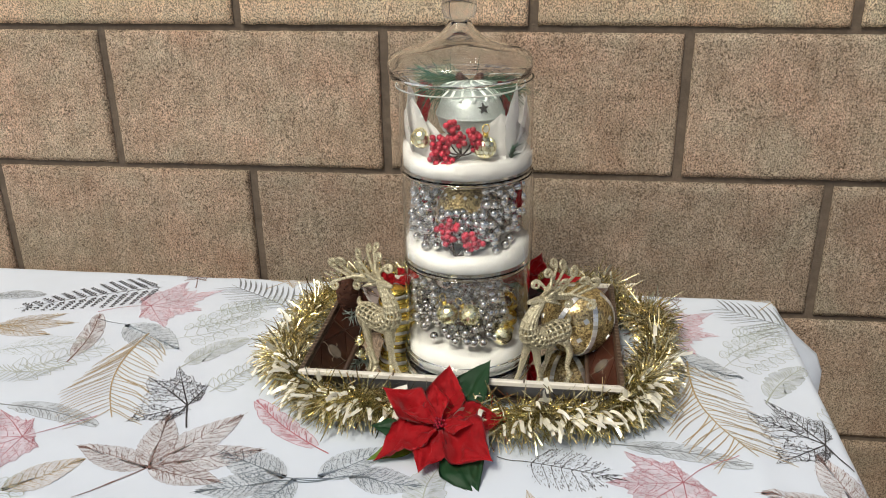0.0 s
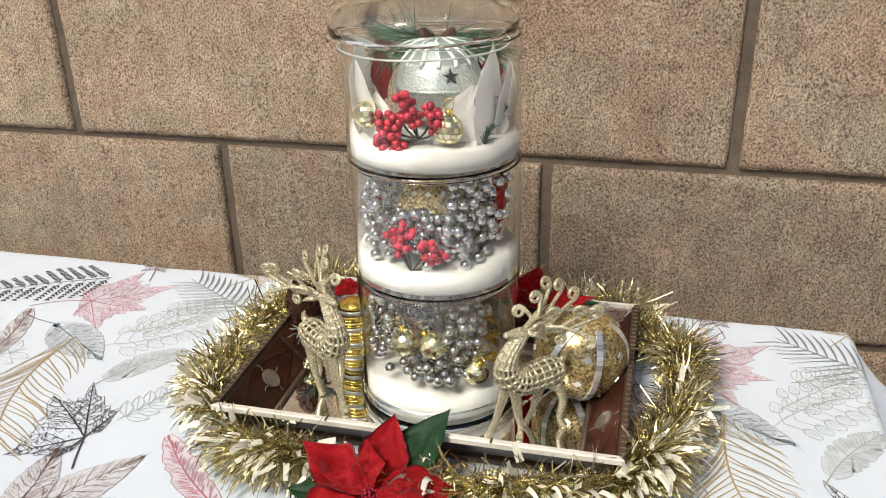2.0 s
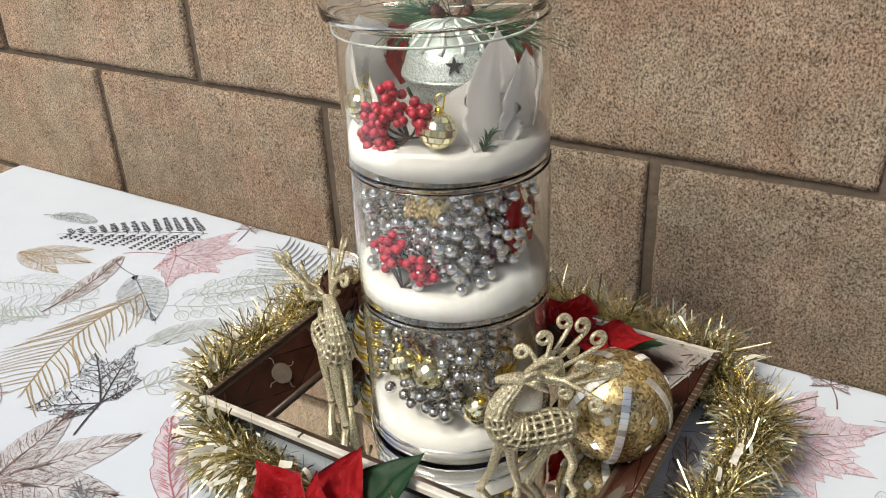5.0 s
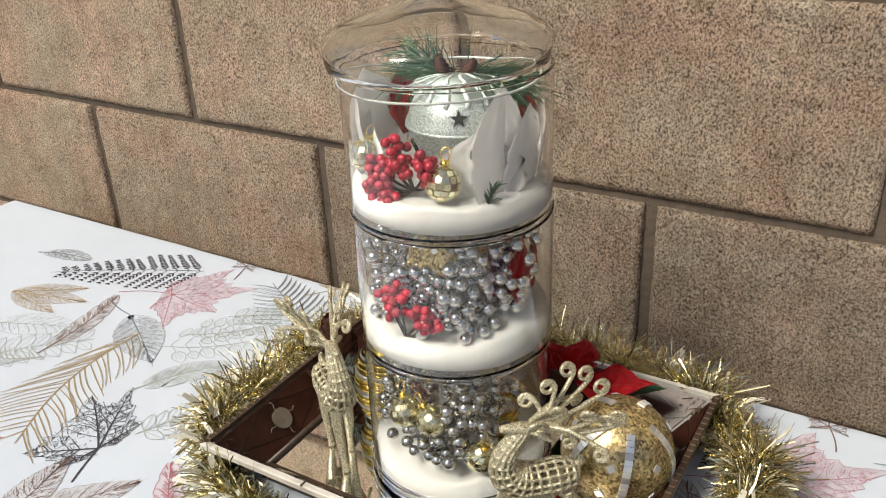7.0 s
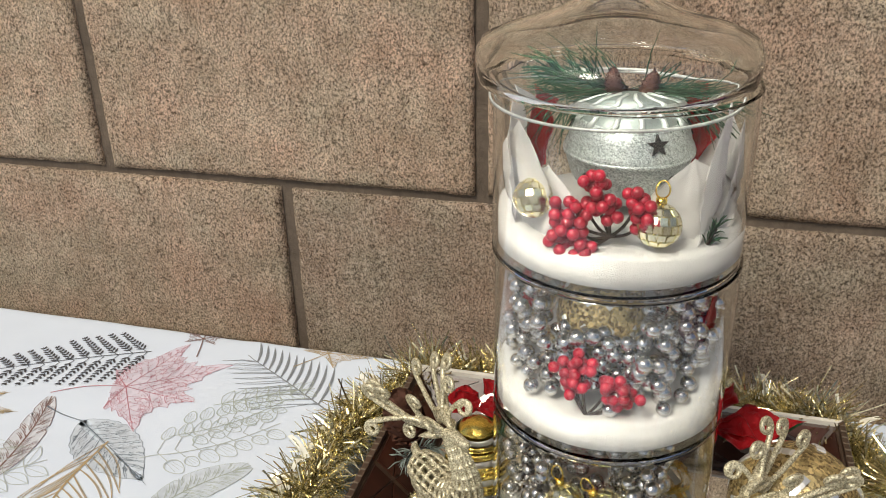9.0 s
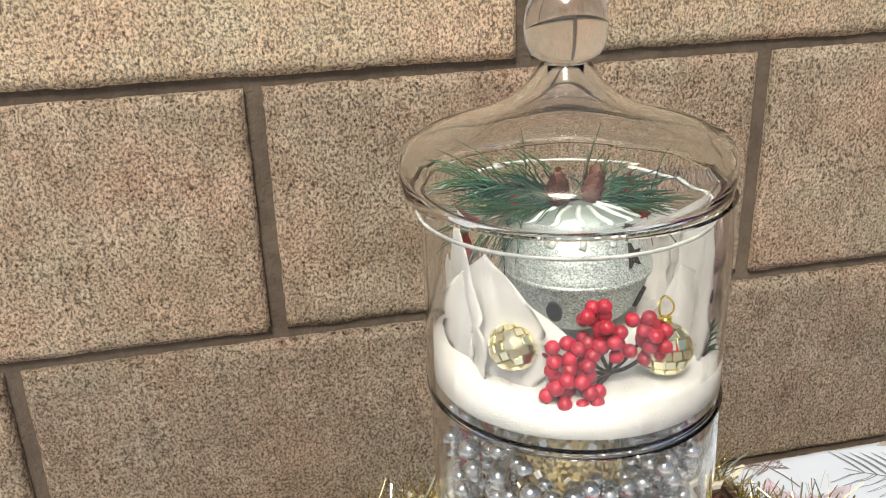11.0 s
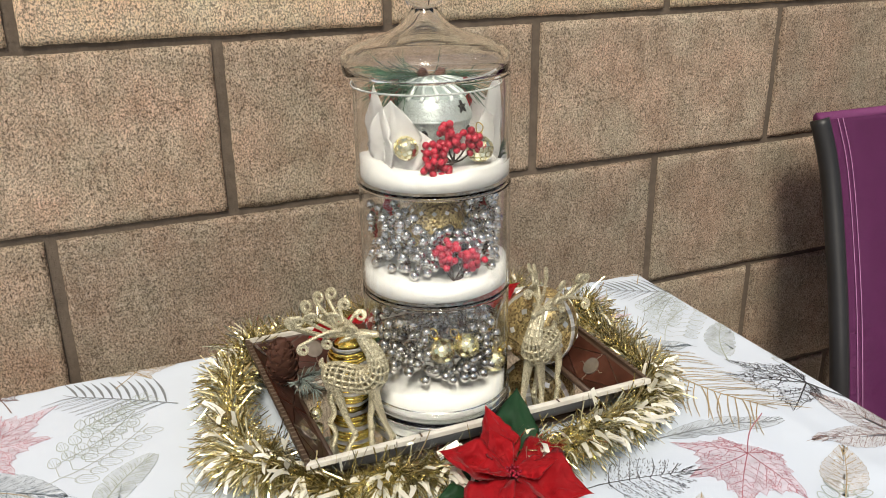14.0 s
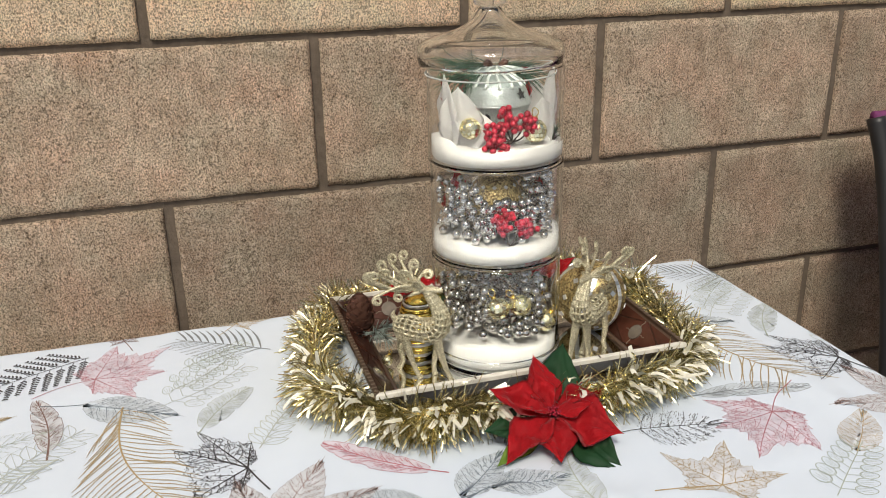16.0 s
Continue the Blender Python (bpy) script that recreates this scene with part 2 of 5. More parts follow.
def lathe(bm, profile, seg=64, closed=False):
    """Turn (radius, height) pairs round the z axis."""
    rings = []
    for r, z in profile:
        if r < 1e-6:
            rings.append([bm.verts.new((0, 0, z))])
        else:
            rings.append([bm.verts.new((r * math.cos(a), r * math.sin(a), z)) for a in (2 * math.pi * i / seg for i in range(seg))])
    pairs = list(zip(rings, rings[1:])) + ([(rings[-1], rings[0])] if closed else [])
    for a, b in pairs:
        for i in range(seg):
            j = (i + 1) % seg
            if len(a) == 1 and len(b) > 1:
                bm.faces.new((a[0], b[j], b[i]))
            elif len(b) == 1 and len(a) > 1:
                bm.faces.new((a[i], a[j], b[0]))
            elif len(a) > 1:
                bm.faces.new((a[i], a[j], b[j], b[i]))
    bmesh.ops.recalc_face_normals(bm, faces=bm.faces[:])
    return bm


def tube(bm, pts, radii, seg=8):
    """A round tapered rod along a line of points."""
    pts = [Vector(p) for p in pts]
    if not isinstance(radii, (list, tuple)):
        radii = [radii] * len(pts)
    rings, up = [], Vector((0.13, 0.21, 0.97))
    for i, p in enumerate(pts):
        d = (pts[min(i + 1, len(pts) - 1)] - pts[max(i - 1, 0)]).normalized()
        if abs(d.dot(up)) > 0.95:
            up = Vector((0.9, 0.3, 0.1))
        a = d.cross(up).normalized()
        b = d.cross(a)
        up = a.cross(d) if a.length else up
        rings.append([bm.verts.new(p + radii[i] * (math.cos(t) * a + math.sin(t) * b)) for t in (2 * math.pi * k / seg for k in range(seg))])
    for r, s in zip(rings, rings[1:]):
        for k in range(seg):
            bm.faces.new((r[k], r[(k + 1) % seg], s[(k + 1) % seg], s[k]))
    bm.faces.new(rings[0][::-1])
    bm.faces.new(rings[-1])
    return bm


def smooth_line(pts, n=6):
    """Catmull-Rom points between the given ones."""
    P = [Vector(p) for p in pts]
    out = []
    for i in range(len(P) - 1):
        a, b, c, d = P[max(i - 1, 0)], P[i], P[i + 1], P[min(i + 2, len(P) - 1)]
        for k in range(n):
            t = k / n
            out.append(0.5 * ((2 * b) + (c - a) * t + (2 * a - 5 * b + 4 * c - d) * t * t + (3 * b - a - 3 * c + d) * t ** 3))
    return out + [P[-1]]


def ball(r, u=16, v=10, squash=1.0):
    bm = bmesh.new()
    bmesh.ops.create_uvsphere(bm, u_segments=u, v_segments=v, radius=r)
    if squash != 1.0:
        bmesh.ops.scale(bm, vec=(1, 1, squash), verts=bm.verts[:])
    return bm


# ---- ground and wall ----
def build_ground():
    bm = bmesh.new()
    bmesh.ops.create_grid(bm, x_segments=4, y_segments=4, size=400)
    tagged(part("ground", bm, M_GROUND, None), "grey concrete patio ground under the table", "ground", kind="structure")


WALL_Y, PITCH, COURSE, X0, Z0 = 1.214, 0.4075, 0.2035, -0.6555, 0.8855
JV, JH, RECESS, DEPTH = 0.0125, 0.0086, 0.008, 0.19


def block_mesh(seed, w=PITCH - JV, h=COURSE - JH):
    """One block with a slumped, chipped face; its face looks towards -y, its middle is the origin."""
    nx, nz, bm = 72, 26, bmesh.new()
    g = []
    for j in range(nz + 1):
        row = []
        for i in range(nx + 1):
            u, v = 2 * i / nx - 1, 2 * j / nz - 1
            u, v = math.copysign(abs(u) ** 0.8, u), math.copysign(abs(v) ** 0.8, v)
            x, z = u * w / 2, v * h / 2
            edge = min(w / 2 - abs(x), h / 2 - abs(z))
            q = Vector((x * 30 + seed * 9.1, seed * 3.7, z * 30))
            y = 0.0011 * noise.noise(q) + 0.0007 * noise.noise(q * 3.1)
            y += 0.0045 * max(0.0, 1 - edge / 0.0032) ** 2
            if edge < 0.001:
                chip = noise.noise(Vector((x * 60 + seed * 5, seed, z * 60)))
                if abs(v) > 0.999:
                    z -= math.copysign(0.0020 * chip + 0.0012 * noise.noise(Vector((x * 190 + seed, seed, v * 9))), v)
                    if v < 0:
                        z -= 0.0022 * max(0, noise.noise(Vector((x * 22, seed * 2.2, 0))))
                if abs(u) > 0.999:
                    x -= math.copysign(0.0018 * chip, u)
            row.append(bm.verts.new((x, y, z)))
        g.append(row)
    for j in range(nz):
        for i in range(nx):
            bm.faces.new((g[j][i], g[j][i + 1], g[j + 1][i + 1], g[j + 1][i]))
    rim = g[0] + [r[-1] for r in g[1:]] + g[-1][-2::-1] + [r[0] for r in g[-2:0:-1]]
    back = [bm.verts.new((v.co.x, 0.05, v.co.z)) for v in rim]
    for i in range(len(rim)):
        j = (i + 1) % len(rim)
        bm.faces.new((rim[j], rim[i], back[i], back[j]))
    bm.faces.new(back)
    return bm


def build_wall():
    bm = bmesh.new()
    z_top = Z0 - COURSE * 5 + COURSE * 10
    box(bm, -3.3, 3.2, WALL_Y + RECESS, WALL_Y + DEPTH, -0.15, z_top - 0.01)
    wall = tagged(part("wall_north", bm, M_MORTAR, None, smooth=False), "garden wall of rose-brown split concrete blocks with recessed mortar", "wall", kind="structure")
    rose = [mesh_of("block", block_mesh(s), M_BLOCK) for s in range(5)]
    grey = [mesh_of("block", block_mesh(s + 20), M_BLOCK_SHADED) for s in range(5)]
    warm = [mesh_of("block", block_mesh(s + 40), M_BLOCK_HALF_SHADED) for s in range(4)]
    tan = [mesh_of("block", block_mesh(s + 9), M_BLOCK_SUNLIT_TAN) for s in range(4)]
    for r in range(-5, 5):
        z = Z0 + COURSE * (r + 0.5)
        for i in range(-6, 10):
            x = X0 + PITCH * (i + (0.5 if r % 2 == 0 else 0.0))
            if abs(x) > 3:
                continue
            # Tone carries the wall's light: brighter upper courses and left, shaded low and right.
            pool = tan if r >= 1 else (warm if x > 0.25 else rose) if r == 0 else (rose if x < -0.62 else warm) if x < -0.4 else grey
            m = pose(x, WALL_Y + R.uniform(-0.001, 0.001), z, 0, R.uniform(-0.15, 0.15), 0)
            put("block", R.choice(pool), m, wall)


build_ground()

# ---- table ----
TX0, TX1, TY0, TY1, TZ = -1.0, 0.296, 0.30, 1.153, 0.740
EDGE_R = 0.012


def cloth(x, y, lift=0.0):
    """The place on the draped cloth of a point of the flat cloth, lifted off it along the normal."""
    qx, qy = min(max(x, TX0 + EDGE_R), TX1 - EDGE_R), min(max(y, TY0 + EDGE_R), TY1 - EDGE_R)
    dx, dy = x - qx, y - qy
    d = math.hypot(dx, dy)
    h = 0.0016 * noise.noise(Vector((x * 7, y * 7, 1))) + 0.0008 * noise.noise(Vector((x * 19, y * 19, 5)))
    for cx, k in ((0.205, 1.0), (-0.47, 0.8)):
        h += 0.0016 * k * math.exp(-((x - cx - 0.02 * (y - 0.8)) / 0.007) ** 2)
    h += 0.0014 * math.exp(-((y - 0.66 - 0.03 * x) / 0.008) ** 2)
    for px, py, ang, ln, k in ((-0.18, 0.70, 62, 0.10, 1.0), (-0.10, 0.665, 118, 0.08, 0.9), (0.20, 0.74, 100, 0.14, 1.0), (0.13, 0.70, 75, 0.08, 0.8), (-0.34, 0.86, 140, 0.07, 0.6), (0.22, 0.95, 60, 0.10, 0.8), (-0.30, 0.64, 48, 0.09, 0.9)):
        ca, sa = math.cos(radians(ang)), math.sin(radians(ang))
        along, across = (x - px) * ca + (y - py) * sa, -(x - px) * sa + (y - py) * ca
        h += 0.0030 * k * math.exp(-(along / ln) ** 2) * math.exp(-(across / 0.011) ** 2)
    if d < 1e-9:
        return Vector((x, y, TZ + h + lift))
    ux, uy = dx / d, dy / d
    arc = EDGE_R * math.pi / 2
    if d < arc:
        a = d / EDGE_R
        out, drop = EDGE_R * math.sin(a), EDGE_R * (1 - math.cos(a))
        return Vector((qx + ux * (out + lift * math.sin(a)), qy + uy * (out + lift * math.sin(a)), TZ + h * math.cos(a) - drop + lift * math.cos(a)))
    s = d - arc
    along = x * abs(uy) + y * abs(ux)
    wave = 0.10 * s * (1 + math.sin(along * 26 + 1.0)) + 0.05 * s * (abs(ux * uy) * 2)
    fold = 0.062 * max(0.0, ux) * math.exp(-((y - 1.105) / 0.030) ** 2) * min(1.0, s / 0.055)
    out = EDGE_R + wave + fold + lift
    return Vector((qx + ux * out, qy + uy * out, TZ - EDGE_R - s * 0.985))


def build_table():
    t = thing("table", (TX0 + TX1) / 2, 0.73, 0, label="patio table under a printed white tablecloth", category="table")
    cx, cy = (TX0 + TX1) / 2, 0.73
    part("tabletop", box(bmesh.new(), TX0 + 0.004 - cx, TX1 - 0.004 - cx, TY0 + 0.004 - cy, TY1 - 0.004 - cy, TZ - 0.03, TZ - 0.004, 0.004), M_BROWN, t)
    for sx in (-1, 1):
        for sy in (-1, 1):
            bm = bmesh.new()
            tube(bm, [(sx * 0.56, sy * 0.34, 0.0), (sx * 0.56, sy * 0.34, TZ - 0.03)], 0.022, 12)
            part("leg", bm, M_FRAME, t)


def axis_samples(lo, hi, step, drop):
    edge = [lo - drop + drop * k / 8 for k in range(8)]
    edge2 = [hi + drop * (k + 1) / 8 for k in range(8)]
    fine = [lo + k * EDGE_R / 4 for k in range(5)]
    fine2 = [hi - EDGE_R + k * EDGE_R / 4 for k in range(5)]
    n = int((hi - lo - 2 * EDGE_R) / step)
    mid = [lo + EDGE_R + (hi - lo - 2 * EDGE_R) * k / n for k in range(1, n)]
    return edge + fine + mid + fine2 + edge2


def build_cloth():
    xs, ys = axis_samples(TX0, TX1, 0.011, 0.21), axis_samples(TY0, TY1, 0.011, 0.21)
    bm = bmesh.new()
    g = [[bm.verts.new(cloth(x, y)) for x in xs] for y in ys]
    for j in range(len(ys) - 1):
        for i in range(len(xs) - 1):
            bm.faces.new((g[j][i], g[j][i + 1], g[j + 1][i + 1], g[j + 1][i]))
    ob = part("tablecloth", bm, M_CLOTH, None)
    return tagged(ob, "white tablecloth printed with autumn leaves and feathers", "tablecloth")


build_table()
CLOTH = build_cloth()


# ---- printed motifs: thin ink lines that lie on the cloth ----
class Print:
    def __init__(self, ink, wash=None):
        self.bm, self.ink, self.wash, self.used = bmesh.new(), ink, wash, False

    def ok(self, p):
        return TX0 - 0.15 < p[0] < TX1 + 0.15 and TY0 + 0.02 < p[1] < TY1 + 0.02

    def line(self, pts, w0, w1=None):
        w1 = w0 if w1 is None else w1
        pts = [Vector((p[0], p[1])) for p in pts]
        prev, n = None, len(pts)
        for i, p in enumerate(pts):
            d = pts[min(i + 1, n - 1)] - pts[max(i - 1, 0)]
            if d.length < 1e-9 or not self.ok(p):
                prev = None
                continue
            s = Vector((-d.y, d.x)).normalized() * (w0 + (w1 - w0) * i / max(1, n - 1)) / 2
            cur = [self.bm.verts.new(cloth(*(p + s), 0.0007)), self.bm.verts.new(cloth(*(p - s), 0.0007))]
            if prev:
                self.bm.faces.new((prev[0], prev[1], cur[1], cur[0]))
                self.used = True
            prev = cur

    def blade(self, a, b, w, bend=0.0, n=6):
        """A filled narrow leaf from a to b."""
        a, b = Vector(a), Vector(b)
        d = b - a
        s = Vector((-d.y, d.x))
        L = [a + d * t + s * bend * math.sin(math.pi * t) for t in (k / n for k in range(n + 1))]
        if not (self.ok(a) and self.ok(b)):
            return
        prev = None
        u = s.normalized()
        for k, p in enumerate(L):
            q = w / 2 * (math.sin(math.pi * (0.08 + 0.92 * k / n)) ** 0.8) + 0.0001
            cur = [self.bm.verts.new(cloth(*(p + u * q), 0.0007)), self.bm.verts.new(cloth(*(p - u * q), 0.0007))]
            if prev:
                self.bm.faces.new((prev[0], prev[1], cur[1], cur[0]))
                self.used = True
            prev = cur

    def done(self, label=""):
        if not self.used:
            self.bm.free()
            return
        part("leaf_print", self.bm, INK[self.ink], CLOTH, label)


def wash(outline, centre, ink):
    """The faint tint inside a printed outline."""
    bm = bmesh.new()
    def inside(p):
        return (TX0 + 0.01 < p[0] < TX1 - 0.005 and TY0 < p[1] < TY1 - 0.008)
    if not inside(centre):
        return bm.free()
    rings = []
    for f in (0.25, 0.5, 0.75, 1.0):
        rings.append([bm.verts.new(cloth(min(c[0], TX1 - 0.006), min(c[1], TY1 - 0.008), 0.00035)) for c in (Vector(centre) + (Vector(p) - Vector(centre)) * f for p in outline)])
    n = len(outline)
    c = bm.verts.new(cloth(*centre, 0.00035))
    for i in range(n):
        bm.faces.new((c, rings[0][i], rings[0][(i + 1) % n]))
        for a, b in zip(rings, rings[1:]):
            bm.faces.new((a[i], b[i], b[(i + 1) % n], a[(i + 1) % n]))
    part("leaf_tint", bm, INK[ink], CLOTH)


def lerp2(a, b, t):
    return Vector(a) * (1 - t) + Vector(b) * t


def wob(a, b, amp, n=7):
    a, b = Vector(a), Vector(b)
    s = Vector((-(b - a).y, (b - a).x))
    k = R.uniform(-1, 1) * amp
    return [a + (b - a) * t + s * k * math.sin(math.pi * t) for t in (i / n for i in range(n + 1))]


def maple(cx, cy, ang, size, ink, stem, tint=None, dense=1.0, w=0.0007, lobes=((-118, 0.55), (-58, 0.9), (0, 1.0), (58, 0.9), (118, 0.55)), dip=0.42, thick=1.0):
    """A lobed leaf: toothed outline, ribs, side veins and a net of short strokes between them."""
    pr, c = Print(ink), Vector((cx, cy))
    def at(deg, r):
        a = radians(ang + deg)
        return c + Vector((math.cos(a), math.sin(a))) * r * size
    seq = [(lobes[0][0] - 34, 0.16)] + list(lobes) + [(lobes[-1][0] + 34, 0.16)]
    def edge(deg):
        for (d0, r0), (d1, r1) in zip(seq, seq[1:]):
            if d0 <= deg <= d1:
                u = (deg - d0) / (d1 - d0)
                return (r0 * (1 - u) + r1 * u) * (1 - dip * math.sin(math.pi * u) ** 0.62)
        return 0.12
    o = []
    for (d0, r0), (d1, r1) in zip(seq, seq[1:]):
        for k in range(10):
            d = d0 + (d1 - d0) * k / 10
            tooth = 1.0 if k == 0 else (1.05 if k % 3 == 1 else 0.93)
            o.append(at(d, edge(d) * tooth * R.uniform(0.97, 1.03)))
    o.append(at(seq[-1][0], 0.16))
    pr.line(o + [c], w * 0.7)
    def inside(p):
        v = p - c
        deg = (math.degrees(math.atan2(v.y, v.x)) - ang + 180) % 360 - 180
        return v.length < edge(deg) * size * 0.99
    def stroke(p, a, ln, w0, w1):
        while ln > 0.0012:
            q = p + Vector((math.cos(a), math.sin(a))) * ln
            if inside(q):
                pr.line(wob(p, q, 0.15, 3), w0, w1)
                return q
            ln *= 0.72
        return p
    for d, r in lobes:
        tip = at(d, r)
        pr.line(wob(c, tip, 0.03, 12), w * 1.7 * thick, w * 0.6)
        n = max(3, int(9 * r))
        for k in range(1, n + 1):
            p = lerp2(c, tip, 0.1 + 0.82 * k / n)
            for s in (-1, 1):
                a = radians(ang + d + s * R.uniform(38, 52))
                q = stroke(p, a, size * r * 0.42 * (1.05 - 0.6 * k / n), w * 0.8 * thick, w * 0.4)
                for m in range(4):
                    stroke(lerp2(p, q, R.uniform(0.2, 0.95)), a + s * radians(R.uniform(-75, 60)), size * R.uniform(0.05, 0.10), w * 0.5, w * 0.35)
    for k in range(int(170 * dense)):
        d = R.uniform(seq[0][0], seq[-1][0])
        p = at(d, edge(d) * math.sqrt(R.uniform(0.03, 0.95)))
        near = min(lobes, key=lambda v: abs(v[0] - d))[0]
        stroke(p, radians(ang + near + R.choice((-48, 48, 0, 85)) + R.uniform(-14, 14)), size * R.uniform(0.03, 0.08), w * R.uniform(0.4, 0.9) * thick, w * 0.3)
    pr.line(wob(c, stem, 0.08, 14), w * 1.5 * thick, w * 1.8 * thick)
    pr.done()
    if tint:
        wash(o, (cx, cy), tint)


def simple_leaf(ax, ay, bx, by, wide, ink, veins=9, w=0.0006, stem=None, tint=None, fill=10, rim=1.0, thick=1.0):
    """A pointed leaf: broken outline, midrib, side veins and short strokes along them."""
    pr, a, b = Print(ink), Vector((ax, ay)), Vector((bx, by))
    d = b - a
    s = Vector((-d.y, d.x)) * wide
    fat = lambda t: math.sin(math.pi * min(1, max(0, t)) ** 0.8) ** 0.9
    prof = [(k / 22, fat(k / 22) * (1 + (0.04 if k % 2 else -0.03))) for k in range(23)]
    if rim:
        for sg in (-1, 1):
            pr.line([a + d * t + s * sg * f * 0.5 for t, f in prof], w * rim * 0.55)
    pr.line(wob(a, b, 0.03, 12), w * 1.7 * thick, w * 0.7)
    for k in range(1, veins + 1):
        t = k / (veins + 1.2)
        for sg in (-1, 1):
            p, q = a + d * t, a + d * min(1, t + 0.15) + s * sg * fat(t + 0.15) * 0.47
            pr.line(wob(p, q, 0.1, 5), w * 1.0 * thick, w * 0.5)
            e = q - p
            for m in range(int(fill * 1.5)):
                u = R.uniform(0.05, 0.95)
                o = p + e * u + d * R.uniform(-0.5, 0.5) / (veins + 1.2)
                pr.line([o, o + e.normalized() * d.length * R.uniform(0.012, 0.04) + d * R.uniform(-0.02, 0.02)], w * R.uniform(0.4, 1.1) * thick, w * 0.25)
    if stem:
        pr.line(wob(a, stem, 0.1, 8), w * 1.9, w * 2.2)
    pr.done()
    if tint:
        wash([a + d * t + s * f * 0.5 for t, f in prof] + [a + d * t - s * f * 0.5 for t, f in prof[::-1]], tuple((a + b) / 2), tint)


def feather(ax, ay, bx, by, wide, ink, bend=0.08, w=0.0006, tint=None, n=22, quill=2.4):
    pr, a, b = Print(ink), Vector((ax, ay)), Vector((bx, by))
    d = b - a
    s = Vector((-d.y, d.x))
    mid = lambda t: a + d * t + s * bend * math.sin(math.pi * t)
    fat = lambda t: wide * 0.5 * (math.sin(math.pi * min(1, max(0, (t - 0.12) / 0.90)) ** 0.9) ** 0.55)
    pr.line([mid(t) for t in (k / 16 for k in range(17))], w * quill, w)
    sides = []
    for sg in (-1, 1):
        cut = [1 - (0.22 if R.random() < 0.16 else 0.05 * R.random()) for k in range(25)]
        pr.line([mid(t) + s * sg * fat(t) * cut[i] for i, t in enumerate(0.14 + 0.86 * k / 24 for k in range(25))], w * 0.6)
        sides.append([mid(t) + s * sg * fat(t) * cut[i] for i, t in enumerate(0.14 + 0.86 * k / 24 for k in range(25))])
        for k in range(n):
            t = 0.16 + 0.80 * k / n + R.uniform(-0.01, 0.01)
            p, q = mid(t), mid(min(1.0, t + 0.11)) + s * sg * fat(t + 0.11) * 0.96
            u0, u1 = R.choice(((0.0, 0.5), (0.0, 1.0), (0.45, 1.0), (0.2, 0.8)))
            m = [p.lerp(q, u0 + (u1 - u0) * j / 4) + d * 0.012 * math.sin(math.pi * (u0 + (u1 - u0) * j / 4)) for j in range(5)]
            pr.line(m, w * R.uniform(0.5, 1.4), w * 0.4)
            pr.line([v + d * 0.014 for v in m[1:4]], w * R.uniform(0.3, 0.8), w * 0.3)
    pr.done()
    wash(sides[0] + sides[1][::-1], tuple(mid(0.55)), {"rose": "wash_pink", "brown": "wash_tan"}.get(ink, "wash_grey"))


def palm(ax, ay, bx, by, wide, ink, n=20, bend=0.12, w=0.0022, slant=0.22):
    pr, a, b = Print(ink), Vector((ax, ay)), Vector((bx, by))
    d = b - a
    s = Vector((-d.y, d.x))
    mid = lambda t: a + d * t + s * bend * math.sin(math.pi * t)
    pr.line([mid(t) for t in (k / 18 for k in range(19))], 0.0021, 0.001)
    for k in range(n):
        t = 0.02 + 0.93 * k / n
        f = wide * 0.5 * (0.42 + 0.58 * math.sin(math.pi * (0.12 + 0.72 * t)))
        for sg in (-1, 1):
            p = mid(t + sg * 0.01)
            q = mid(t) + d * slant * (1.2 - 0.5 * t) + s * sg * f * R.uniform(0.9, 1.08)
            line = wob(p, q, 0.08, 6)
            pr.line(line, w * 0.34, w * 0.2)
            off = s.normalized() * w * 0.55
            pr.line([v + off * math.sin(math.pi * (0.1 + 0.85 * i / 6)) for i, v in enumerate(line)], w * 0.26, w * 0.16)
    pr.done()


def palm_solid(ax, ay, bx, by, wide, ink, n=13, w=0.0026, slant=0.3):
    pr, a, b = Print(ink), Vector((ax, ay)), Vector((bx, by))
    d = b - a
    s = Vector((-d.y, d.x))
    pr.line([a + d * t for t in (k / 12 for k in range(13))], 0.0016, 0.0008)
    for k in range(n):
        t = 0.1 + 0.85 * k / n
        f = wide * 0.5 * (1.1 - 0.7 * t)
        for sg in (-1, 1):
            q = a + d * (t + slant * (1 - 0.3 * t)) + s * sg * f
            if sg > 0:
                pr.line(wob(a + d * t, q, 0.05, 5), w * 0.35, w * 0.15)
                pr.line(wob(a + d * (t + 0.02), q, 0.05, 5), w * 0.25, w * 0.15)
            else:
                pr.blade(a + d * t, q, w, 0.05 * sg)
    pr.done()


